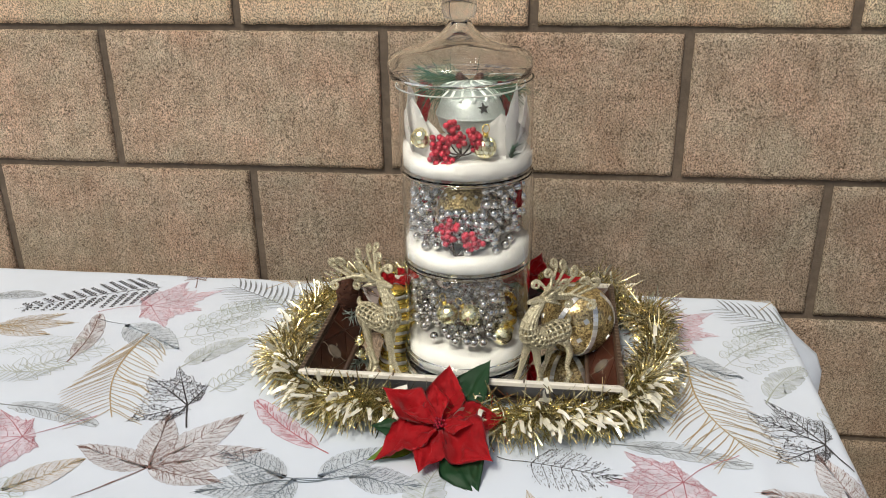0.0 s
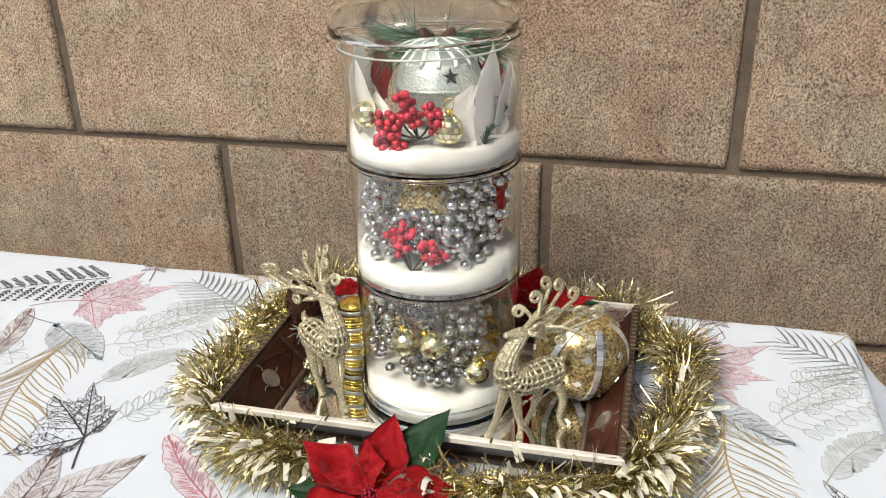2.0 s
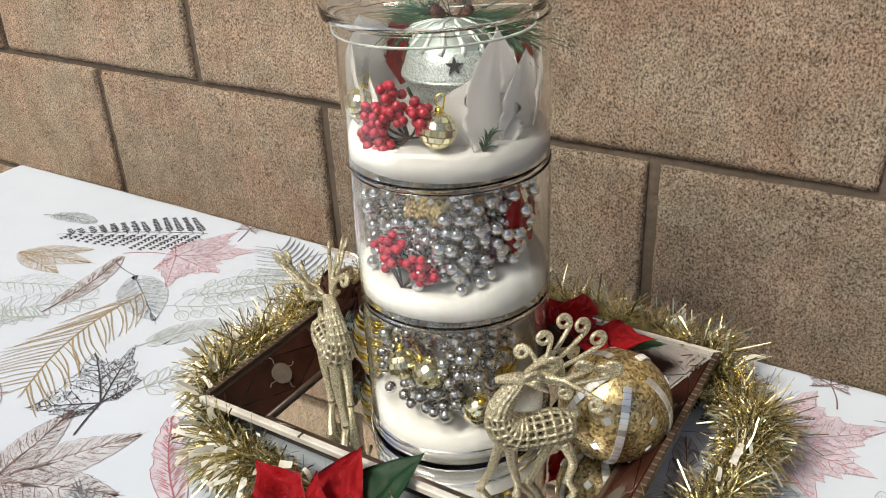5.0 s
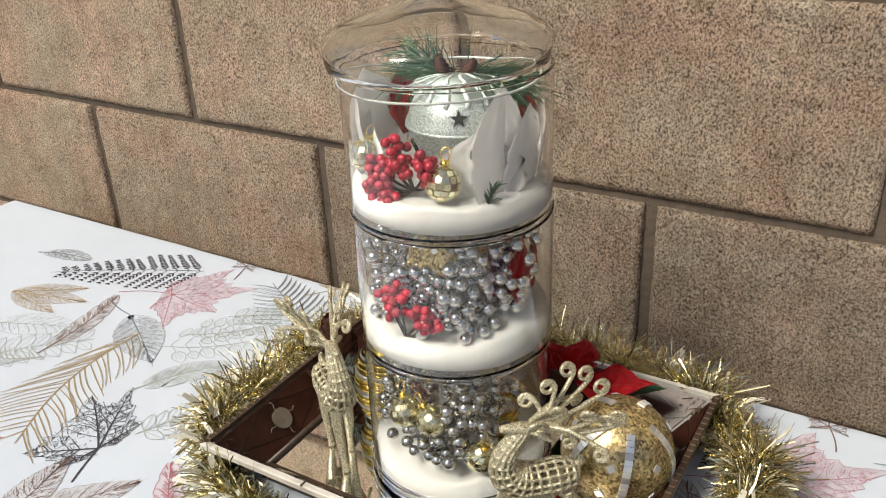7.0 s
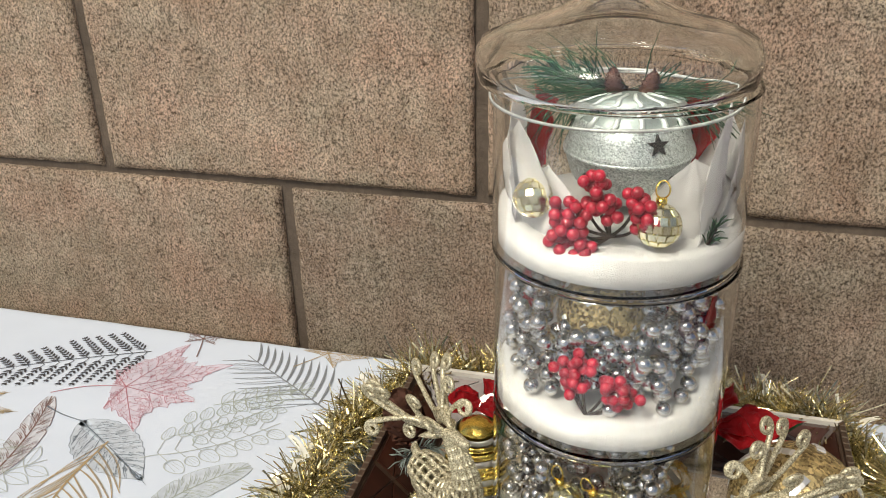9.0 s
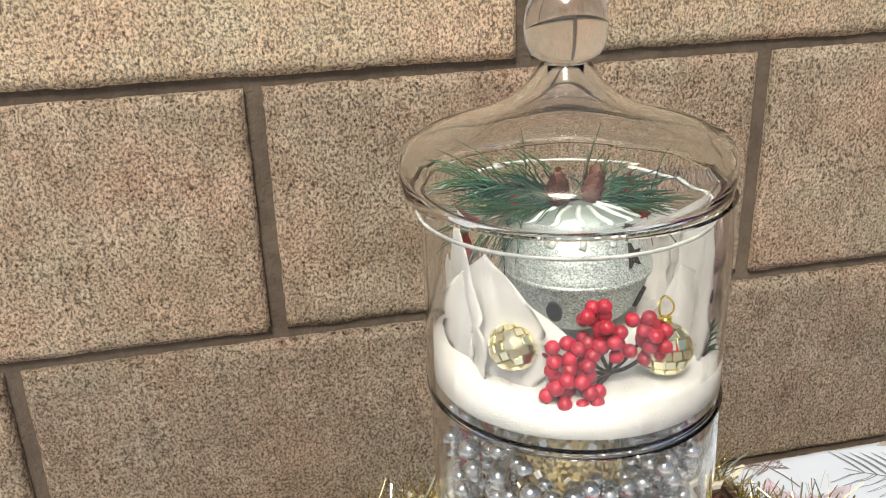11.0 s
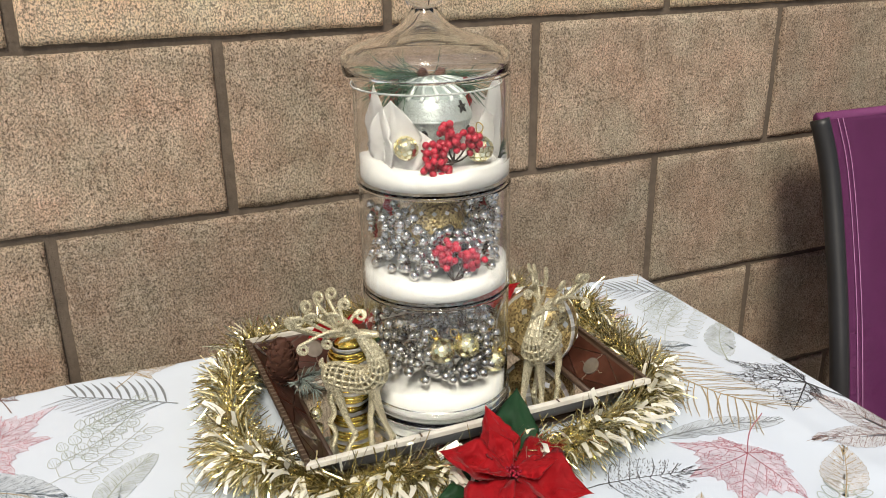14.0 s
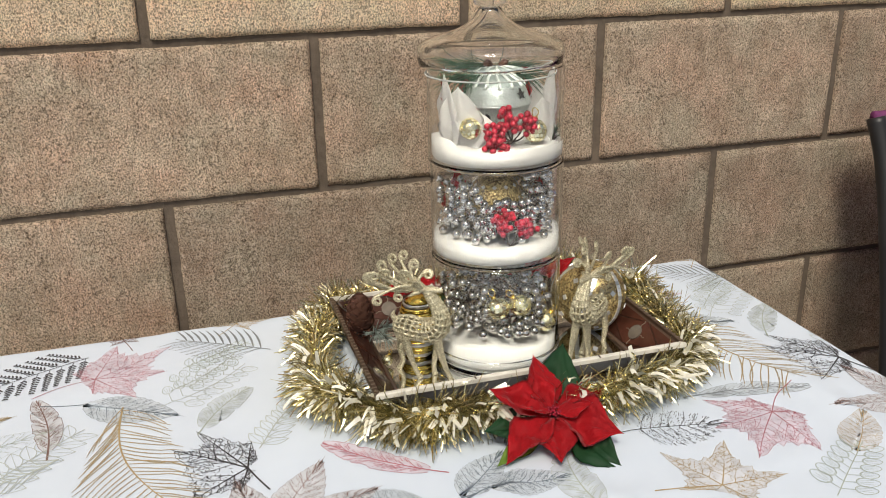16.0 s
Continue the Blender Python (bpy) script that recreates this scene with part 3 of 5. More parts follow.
def fern(ax, ay, bx, by, wide, ink):
    pr, a, b = Print(ink), Vector((ax, ay)), Vector((bx, by))
    d = b - a
    s = Vector((-d.y, d.x))
    pr.line(wob(a, b, 0.05, 12), 0.0011, 0.0006)
    for k in range(13):
        t = 0.02 + 0.93 * k / 13
        f = wide * 0.44 * (1.02 - 0.84 * t) * R.uniform(0.85, 1.1)
        for sg in (-1, 1):
            p, q = a + d * t, a + d * (t + 0.15 * (1 - 0.6 * t)) + s * sg * f
            pr.line(wob(p, q, 0.06, 5), 0.0007, 0.0004)
            e = q - p
            n = max(2, int(e.length / 0.0056))
            es = Vector((-e.y, e.x)).normalized()
            for m in range(n):
                o = p + e * (0.14 + 0.86 * m / n)
                ln = 0.0068 * (1 - 0.45 * m / n) * R.uniform(0.8, 1.15)
                for g in (-1, 1):
                    pr.blade(o, o + e.normalized() * ln * 0.75 + es * g * ln * 0.72, 0.0021, 0.0, 4)
    pr.done()


def cluster(ax, ay, bx, by, wide, ink, n=6, r=0.0125, w=0.0009):
    pr, a, b = Print(ink), Vector((ax, ay)), Vector((bx, by))
    d = b - a
    s = Vector((-d.y, d.x))
    pr.line(wob(a, b, 0.1, 10), w * 1.3)
    for k in range(n):
        t = 0.12 + 0.85 * k / n
        for sg in (-1, 1):
            p = a + d * t
            c = p + d * 0.1 + s * sg * wide * 0.5 * (1 - 0.5 * t)
            u = (c - p).normalized()
            v = Vector((-u.y, u.x))
            q = r * R.uniform(0.8, 1.15)
            loop = [c + u * math.cos(g) * q + v * math.sin(g) * q * 0.62 * (1 - 0.25 * math.cos(g)) for g in (6.2832 * j / 14 for j in range(15))]
            pr.line(loop, w)
            pr.line([z + u * q * 0.12 for z in loop[4:11]], w * 0.6)
            pr.line([p, c - u * q], w)
            for h in (-0.3, 0.05, 0.35):
                pr.line([c - u * q * 0.7 + v * q * h * 0.6, c + u * q * 0.5 + v * q * h], w * 0.45)
    pr.done()


def sprig(ax, ay, bx, by, wide, ink, n=9, w=0.0008):
    pr, a, b = Print(ink), Vector((ax, ay)), Vector((bx, by))
    d = b - a
    s = Vector((-d.y, d.x))
    pr.line(wob(a, b, 0.08, 10), w * 1.5)
    for k in range(n):
        for sg in (-1, 1):
            p = a + d * (0.08 + 0.9 * k / n)
            q = p + d * 0.13 + s * sg * wide * 0.5 * (1 - 0.4 * k / n)
            e = q - p
            es = Vector((-e.y, e.x))
            for g in (-1, 1):
                pr.line([p + e * t + es * g * 0.24 * math.sin(math.pi * t) for t in (j / 7 for j in range(8))], w)
            pr.line([p, q], w * 0.7)
    pr.done()


def tile_of_prints(o):
    """One repeat of the cloth's pattern, shifted along the table."""
    five = ((-125, 0.36), (-86, 0.76), (-40, 0.80), (0, 1.0), (42, 0.85), (104, 0.36))
    fern(o - 0.562, 1.104, o - 0.735, 1.014, 0.60, "black")
    maple(o - 0.551, 1.043, 34, 0.098, "pink", (o - 0.615, 1.018), "wash_pink", 1.5, 0.0006, five, 0.30)
    maple(o - 0.523, 1.138, 95, 0.034, "brown", (o - 0.512, 1.105), None, 0.4)
    palm_solid(o - 0.352, 1.052, o - 0.462, 1.118, 0.72, "grey", 11)
    maple(o - 0.386, 1.140, 60, 0.05, "tan", (o - 0.41, 1.11), "wash_tan", 0.6)
    feather(o - 0.586, 0.886, o - 0.610, 1.013, 0.23, "brown", -0.05, 0.0008, None, 30, 2.6)
    simple_leaf(o - 0.560, 0.988, o - 0.462, 0.930, 0.46, "blue", 11, 0.0006, (o - 0.605, 1.000), "wash_grey", 14)
    palm(o - 0.519, 0.968, o - 0.474, 0.780, 0.52, "tan", 24, -0.10, 0.0022, 0.24)
    cluster(o - 0.480, 0.955, o - 0.385, 1.025, 0.42, "pale", 7, 0.0100, 0.0007)
    cluster(o - 0.470, 0.985, o - 0.395, 1.055, 0.36, "green", 6, 0.0085, 0.0006)
    sprig(o - 0.455, 1.035, o - 0.375, 1.080, 0.4, "green", 8, 0.0006)
    feather(o - 0.445, 0.885, o - 0.385, 0.968, 0.36, "green", 0.06, 0.0007)
    sprig(o - 0.388, 0.842, o - 0.335, 0.930, 0.42, "pale", 8, 0.0008)
    maple(o - 0.402, 0.813, 142, 0.088, "black", (o - 0.386, 0.772), None, 2.3, 0.0008, ((-62, 0.50), (-23, 1.0), (2, 0.96), (73, 0.76), (112, 0.42)), 0.26, 1.35)
    feather(o - 0.620, 0.792, o - 0.482, 0.764, 0.20, "grey", 0.05, 0.0008)
    maple(o - 0.551, 0.736, 226, 0.092, "rose", (o - 0.492, 0.782), "wash_pink", 1.5, 0.0006, five, 0.32)
    for tx, ty in ((-0.019, 0.094), (0.063, 0.100), (0.104, 0.041), (0.081, -0.015), (-0.087, 0.025)):
        simple_leaf(o - 0.396, 0.701, o - 0.396 + tx, 0.701 + ty, 0.40, "brown", 10, 0.00055, None, "wash_tan", 16)
    simple_leaf(o - 0.396, 0.701, o - 0.447, 0.647, 0.02, "brown", 1, 0.0008, None, None, 0)
    feather(o - 0.224, 0.744, o - 0.328, 0.830, 0.22, "rose", 0.05, 0.0009, None, 26, 1.8)
    for ax, ay, bx, by in ((-0.255, 0.70, -0.335, 0.735), (-0.245, 0.70, -0.275, 0.640), (-0.225, 0.706, -0.165, 0.760), (-0.195, 0.71, -0.12, 0.700), (-0.26, 0.695, -0.335, 0.670)):
        simple_leaf(o + ax, ay, o + bx, by, 0.5, "blue", 10, 0.0007, (o - 0.21, 0.706), "wash_grey", 18, 0.5)
    simple_leaf(o - 0.520, 0.650, o - 0.464, 0.706, 0.5, "tan", 9, 0.0006, None, "wash_tan", 12)
    maple(o - 0.672, 0.645, 55, 0.075, "tan", (o - 0.735, 0.655), "wash_tan", 0.9)
    simple_leaf(o - 0.705, 0.752, o - 0.606, 0.733, 0.72, "black", 9, 0.0006, (o - 0.73, 0.757), None, 24, 0, 1.2)
    feather(o - 0.110, 0.640, o - 0.105, 0.745, 0.4, "green", 0.1, 0.0007)
    cluster(o - 0.585, 0.60, o - 0.505, 0.66, 0.42, "green", 7, 0.0100, 0.0007)
    sprig(o - 0.640, 0.850, o - 0.555, 0.935, 0.55, "pale", 7, 0.0007)
    simple_leaf(o - 0.690, 0.905, o - 0.585, 0.945, 0.4, "green", 10, 0.0006, None, None, 6)
    for ax, ay, bx, by in ((-0.735, 0.962, -0.630, 0.985), (-0.735, 0.962, -0.645, 0.950), (-0.735, 0.962, -0.655, 1.008)):
        simple_leaf(o + ax, ay, o + bx, by, 0.30, "tan", 9, 0.0006, None, "wash_tan", 12)
    feather(o - 0.80, 1.045, o - 0.715, 1.060, 0.3, "grey", 0.05, 0.0009)
    palm(o - 0.575, 0.885, o - 0.66, 0.86, 0.5, "pale", 12)
    simple_leaf(o - 0.515, 0.60, o - 0.42, 0.56, 0.5, "brown", 9, 0.0007, None, "wash_tan")
    fern(o - 0.30, 0.56, o - 0.2, 0.63, 0.6, "grey")


for shift in (-0.675, 0.0, 0.675):
    tile_of_prints(shift)


# ---- tray ----
RX0, RX1, RY0, RY1, RZ = -0.274, 0.072, 0.820, 1.074, 0.789
INSET, FZ = 0.034, 0.754
TCX, TCY = (RX0 + RX1) / 2, (RY0 + RY1) / 2


def poly_plate(bm, pts, n, lift, thick):
    n = Vector(n).normalized()
    top = [bm.verts.new(Vector(p) + n * lift) for p in pts]
    low = [bm.verts.new(Vector(p) + n * (lift - thick)) for p in pts]
    f = bm.faces.new(top)
    bm.faces.new(low[::-1])
    k = len(top)
    for i in range(k):
        bm.faces.new((top[(i + 1) % k], top[i], low[i], low[(i + 1) % k]))
    bmesh.ops.recalc_face_normals(bm, faces=bm.faces[:])


def build_tray():
    t = thing("tray", TCX, TCY, TZ, label="mosaic tray with red-brown glass sides and a mirrored floor", category="tray")
    hx, hy, top, fl = (RX1 - RX0) / 2, (RY1 - RY0) / 2, RZ - TZ, FZ - TZ
    ix, iy = hx - INSET, hy - INSET
    part("base", box(bmesh.new(), -ix - 0.004, ix + 0.004, -iy - 0.004, iy + 0.004, 0.002, fl - 0.004, 0.002), M_BROWN, t)
    part("mirror_floor", box(bmesh.new(), -ix + 0.004, ix - 0.004, -iy + 0.004, iy - 0.004, fl - 0.0035, fl), M_MIRROR, t, "mirror glass floor", False)
    rw = 0.0050
    sides = [((-1, 0), hy, iy, hx, ix), ((1, 0), hy, iy, hx, ix), ((0, -1), hx, ix, hy, iy), ((0, 1), hx, ix, hy, iy)]
    for (sx, sy), half, ihalf, out, inn in sides:
        o = Vector((sx, sy, 0))
        u = Vector((-sy, sx, 0))
        P = lambda along, dist, z: tuple(o * dist + u * along + Vector((0, 0, z)))
        cream = sy != 0
        bm = bmesh.new()
        vs = []
        prof = [(out - rw, top - 0.004), (out - rw, top), (out - 0.001, top), (out, top - 0.001), (out, top - 0.0052), (out - 0.002, top - 0.0062)]
        for e in (-1, 1):
            vs.append([bm.verts.new(P(e * (half - (out - d)), d, z)) for d, z in prof])
        n = len(prof)
        for i in range(n):
            j = (i + 1) % n
            bm.faces.new((vs[0][i], vs[0][j], vs[1][j], vs[1][i]))
        bm.faces.new(vs[0][::-1]); bm.faces.new(vs[1])
        bmesh.ops.recalc_face_normals(bm, faces=bm.faces[:])
        rim = part("rim", bm, M_RIM_GLARE if cream else M_BROWN, t, "rim coloured cream for sky glare" if cream else "dark brown carved rim", False)
        # sloping wall under the tiles
        a, b = P(-(half - rw), out - rw, top - 0.004), P(half - rw, out - rw, top - 0.004)
        c, d = P(ihalf, inn, fl + 0.001), P(-ihalf, inn, fl + 0.001)
        nrm = (Vector(c) - Vector(d)).cross(Vector(a) - Vector(d)).normalized()
        if nrm.z < 0:
            nrm = -nrm
        bm = bmesh.new()
        poly_plate(bm, (a, b, c, d), nrm, 0.0, 0.004)
        wall = part("side_panel", bm, M_BROWN, t, "", False)
        def S(s, v):
            lo, hi = Vector(d).lerp(Vector(c), s), Vector(a).lerp(Vector(b), s)
            return lo.lerp(hi, v)
        k = 3 if half > 0.15 else 2
        for i in range(k):
            s0, s1 = i / k + 0.012, (i + 1) / k - 0.012
            sm = (s0 + s1) / 2
            dia = [S(sm, 0.06), S(s1, 0.5), S(sm, 0.94), S(s0, 0.5)]
            tris = [[S(s0, 0.06), S(sm - 0.012, 0.06), S(s0, 0.46)], [S(sm + 0.012, 0.06), S(s1, 0.06), S(s1, 0.46)],
                    [S(s1, 0.54), S(s1, 0.94), S(sm + 0.012, 0.94)], [S(s0, 0.54), S(sm - 0.012, 0.94), S(s0, 0.94)]]
            for pts in [dia] + tris:
                bm = bmesh.new()
                poly_plate(bm, pts, nrm, 0.0014, 0.0013)
                part("tile", bm, M_TILE, wall, "", False)
            cen = S(sm, 0.5)
            e1 = (S(s1, 0.5) - cen).normalized()
            e2 = nrm.cross(e1)
            bm = bmesh.new()
            poly_plate(bm, [cen + (e1 * math.cos(g) + e2 * math.sin(g)) * 0.0095 for g in (6.2832 * q / 20 for q in range(20))], nrm, 0.003, 0.0016)
            part("medallion", bm, M_MEDAL, wall, "grey mirror medallion", False)
            for g in (0.15, 1.65, 3.2, 4.65):
                bm = bmesh.new()
                pts = []
                for q in range(5):
                    r = 0.0095 + 0.008 * q / 4
                    gg = g + 0.06 * math.sin(q * 1.7 + i)
                    pts.append(cen + (e1 * math.cos(gg) + e2 * math.sin(gg)) * r + nrm * 0.0013)
                tube(bm, pts, 0.0006, 5)
                part("leading", bm, M_DASH, wall)
        bm = bmesh.new()
        tube(bm, [S(0.0, -0.02) + nrm * 0.001, S(1.0, -0.02) + nrm * 0.001], 0.0028, 8)
        part("inner_moulding", bm, M_BROWN, t)
        if not cream:
            dash = bmesh.new()
            box(dash, -0.0022, 0.0022, -0.0005, 0.0005, -0.0004, 0.0004)
            dm = mesh_of("inlay", dash, M_DASH, False)
            m = int(2 * half / 0.0075)
            for q in range(m):
                put("inlay", dm, Matrix.Translation(Vector(P(-half + 0.008 + (2 * half - 0.016) * q / (m - 1), out - rw * 0.5, top + 0.0003))), rim)
        else:
            for q in (-1, 1):
                bm = bmesh.new()
                box(bm, -0.0008, 0.0008, -0.003, 0.003, 0, 0.0006)
                put("nick", mesh_of("nick", bm, M_BROWN, False), Matrix.Translation(Vector(P(q * half * 0.4, out - rw * 0.5, top - 0.0001))), rim)
    return t


# ---- jars ----
JX, JY = -0.1035, 0.942
TIERS = [(0.7545, 0.877, 0.0, 0.0), (0.877, 0.982, 0.0005, 0.0), (0.982, 1.083, -0.001, 0.0005)]
JR, JT = 0.0718, 0.0020


def jar_profile(h, foot):
    ro, ri = JR, JR - JT
    if foot:
        p = [(0, 0.0), (ro + 0.0012, 0.0), (ro + 0.0022, 0.0022), (ro + 0.0006, 0.0046), (ro + 0.0016, 0.0068), (ro + 0.0002, 0.0092), (ro, 0.012)]
    else:
        p = [(0, 0.0), (ro - 0.0004, 0.0), (ro, 0.0005)]
    fl = 0.0025 if foot else 0.0016
    return p + [(ro, h * 0.5), (ro, h - 0.0005), (ro - 0.0004, h), (ri, h), (ri, h * 0.5), (ri, fl), (0, fl)]


def build_jars():
    labels = ("bottom glass jar with a ringed foot, half full of beads", "middle glass jar with beads and berries on snow", "top glass jar holding a bell on snow")
    for i, (z0, z1, dx, dy) in enumerate(TIERS):
        jar = thing("glass_jar", JX + dx, JY + dy, z0 + (0.0003 if i == 0 else 0.0028), label=labels[i], category="jar", group="stacked jars")
        h = z1 - z0 - (0.0006 if i == 0 else 0.0030)
        body = part("body", lathe(bmesh.new(), jar_profile(h, i == 0), 96), M_GLASS, jar)
        body.visible_shadow = False
        if not i:
            part("foot_ring", lathe(bmesh.new(), [(JR + 0.0002, 0.0128), (JR + 0.0016, 0.0134), (JR + 0.0020, 0.0148), (JR + 0.0014, 0.0162), (JR + 0.0002, 0.0168)], 96, True), M_GLASS, jar).visible_shadow = False
        if i:
            part("base_ring", lathe(bmesh.new(), [(JR - JT - 0.0006, -0.0026), (JR - 0.0002, -0.0026), (JR + 0.0003, -0.0018), (JR + 0.0003, -0.0008), (JR - 0.0002, -0.0001), (JR - JT - 0.0006, -0.0001)], 96, True), M_GLASS, jar, "glass seating ring").visible_shadow = False
    prof = [(0.0, 1.1375), (0.006, 1.1362), (0.0100, 1.1318), (0.0142, 1.1266), (0.0208, 1.1214), (0.0310, 1.1160), (0.0460, 1.1110), (0.0600, 1.1070), (0.0690, 1.1030), (0.0722, 1.0990), (0.0730, 1.0940), (0.0718, 1.0880),
            (0.0692, 1.0852), (0.0692, 1.0842), (0.0740, 1.0842), (0.0752, 1.0880), (0.0758, 1.0945), (0.0753, 1.1000), (0.0722, 1.1048), (0.0620, 1.1092), (0.0480, 1.1134), (0.0330, 1.1186), (0.0232, 1.1240),
            (0.0168, 1.1300), (0.0126, 1.1362), (0.0112, 1.1390), (0.0, 1.1396)]
    knob = [(0.0, 1.1400), (0.0112, 1.1402), (0.0150, 1.1425), (0.0176, 1.1475), (0.0182, 1.1540), (0.0172, 1.1620), (0.0140, 1.1690), (0.0085, 1.1735), (0.0, 1.1750)]
    lid = thing("jar_lid", label="clear glass apothecary lid with a round knob", category="lid")
    lid.matrix_basis = pose(JX - 0.0065, JY, 1.0738, 0, -0.6, 0)
    for name, pr in (("dome", prof), ("knob", knob)):
        ob = part(name, lathe(bmesh.new(), [(r, z - 1.0735) for r, z in pr], 96), M_GLASS, lid)
        ob.visible_shadow = False
    part("collar", lathe(bmesh.new(), [(r, z - 1.0735) for r, z in ((0.0674, 1.0738), (0.0686, 1.0738), (0.0688, 1.0748), (0.0686, 1.0754), (0.0676, 1.0754))], 96, True), M_GROUNDGLASS, lid, "ground glass collar")


def snow(zf, h, seed, bumps):
    """Craft snow that fills a jar's floor, its top uneven."""
    bm = bmesh.new()
    r = JR - JT - 0.0005
    rings, n = [], 56
    for k in range(9):
        f = k / 8
        ring = []
        for i in range(n):
            a = 2 * math.pi * i / n
            x, y = r * f * math.cos(a), r * f * math.sin(a)
            z = h + 0.006 * noise.noise(Vector((x * 22 + seed, y * 22, seed))) + 0.0014 * noise.noise(Vector((x * 130, y * 130, seed)))
            for bx, by, s, g in bumps:
                z += s * math.exp(-((x - bx) ** 2 + (y - by) ** 2) / (g * g))
            ring.append(bm.verts.new((x, y, z)))
            if k == 0:
                break
        rings.append(ring)
    low = [bm.verts.new((r * math.cos(2 * math.pi * i / n), r * math.sin(2 * math.pi * i / n), 0.004)) for i in range(n)]
    low2 = [bm.verts.new((0.97 * r * math.cos(2 * math.pi * i / n), 0.92 * r * math.sin(2 * math.pi * i / n), 0.0004)) for i in range(n)]
    for i in range(n):
        j = (i + 1) % n
        bm.faces.new((rings[0][0], rings[1][i], rings[1][j]))
        for a, b in zip(rings[1:], rings[2:]):
            bm.faces.new((a[i], b[i], b[j], a[j]))
        bm.faces.new((rings[-1][i], low[i], low[j], rings[-1][j]))
        bm.faces.new((low[i], low2[i], low2[j], low[j]))
    bm.faces.new(low2[::-1])
    bmesh.ops.recalc_face_normals(bm, faces=bm.faces[:])
    ob = part("craft_snow", bm, M_SNOW, None)
    ob.matrix_basis = pose(JX, JY, zf)
    return tagged(ob, "white craft snow filling the bottom of a jar", "snow", "snow in the jars")


def petal_mesh(length, width, material, seed, curl=0.25, cup=0.3, wav=0.12, tip=1.0, crumple=1.0, notch=0.0, full=False):
    """A pointed fabric petal along +x, creased along the middle and crumpled."""
    nu, nv, bm = 22, 14, bmesh.new()
    g = []
    for i in range(nu + 1):
        t = i / nu
        w = width * 0.5 * min(1.0, 0.30 + 1.5 * t, 2.0 * (1 - t) ** 0.9) * (0.92 + 0.08 * math.sin(t * 8 + seed))
        w = w * (0.86 + 0.14 * math.sin(math.pi * t)) + 0.0004
        if full:
            w = width * 0.5 * math.sin(math.pi * (0.16 + 0.835 * t)) ** 0.75
        w *= 1 - notch * math.exp(-((t - 0.45) / 0.05) ** 2)
        row = []
        for j in range(nv + 1):
            s = 2 * j / nv - 1
            z = length * curl * (t * t) * tip + cup * abs(s) ** 1.3 * w * (1 - 0.6 * t) + wav * w * math.sin(6 * t + seed + s * 2.5) * abs(s)
            z += crumple * (0.20 * w * noise.noise(Vector((t * 5 + seed, s * 2.4, seed))) + 0.10 * w * noise.noise(Vector((t * 13 + seed, s * 6, seed))))
            z -= 0.10 * w * math.exp(-(s / 0.10) ** 2)
            row.append(bm.verts.new((length * t * (1 - 0.05 * s * s), s * w * (1 + 0.05 * noise.noise(Vector((t * 11, seed, 2)))), z)))
        g.append(row)
    for i in range(nu):
        for j in range(nv):
            bm.faces.new((g[i][j], g[i + 1][j], g[i + 1][j + 1], g[i][j + 1]))
    bmesh.ops.solidify(bm, geom=bm.faces[:], thickness=0.00012)
    return mesh_of("petal", bm, material)


def flower(x, y, z, tilt, petals, material, label, leaves=(), stamens=True, category="flower"):
    """A fabric bloom: petals given as (turn, lift, length, width)."""
    f = thing("poinsettia", x, y, z, label=label, category=category)
    if tilt:
        f.matrix_basis = tilt
    for i, (turn, lift, ln, wd) in enumerate(petals):
        me = petal_mesh(ln, wd, material, i * 1.7 + x * 10, R.uniform(-0.32, 0.10), R.uniform(0.2, 0.6), R.uniform(0.15, 0.35), 1.0, 1.8)
        put("petal", me, pose(0, 0, 0.002 + 0.0006 * i, 0, -lift, turn) @ pose(0.004, 0, 0, R.uniform(-24, 24), 0, 0), f)
    for i, (turn, lift, ln, wd, mm) in enumerate(leaves):
        me = petal_mesh(ln, wd, mm, i * 2.3, 0.03, 0.15, 0.1)
        put("leaf", me, pose(0, 0, -0.002 - 0.001 * i, 0, -lift, turn) @ pose(0.01, 0, 0), f, "dark green leaf" if mm == M_GREEN else "light green leaf")
    if stamens:
        me = mesh_of("stamen", ball(0.0014, 8, 6), M_BERRY)
        for i in range(16):
            a, r = i * 2.4, 0.0017 * math.sqrt(i)
            put("stamen", me, pose(r * math.cos(a), r * math.sin(a), 0.009 + 0.003 * R.random()), f)
            bm = bmesh.new()
            tube(bm, [(0.3 * r * math.cos(a), 0.3 * r * math.sin(a), 0.001), (r * math.cos(a), r * math.sin(a), 0.009)], 0.0005, 4)
            part("filament", bm, M_STEM, f)
    return f


BERRY = mesh_of("berry", ball(0.0033, 14, 10), M_BERRY)


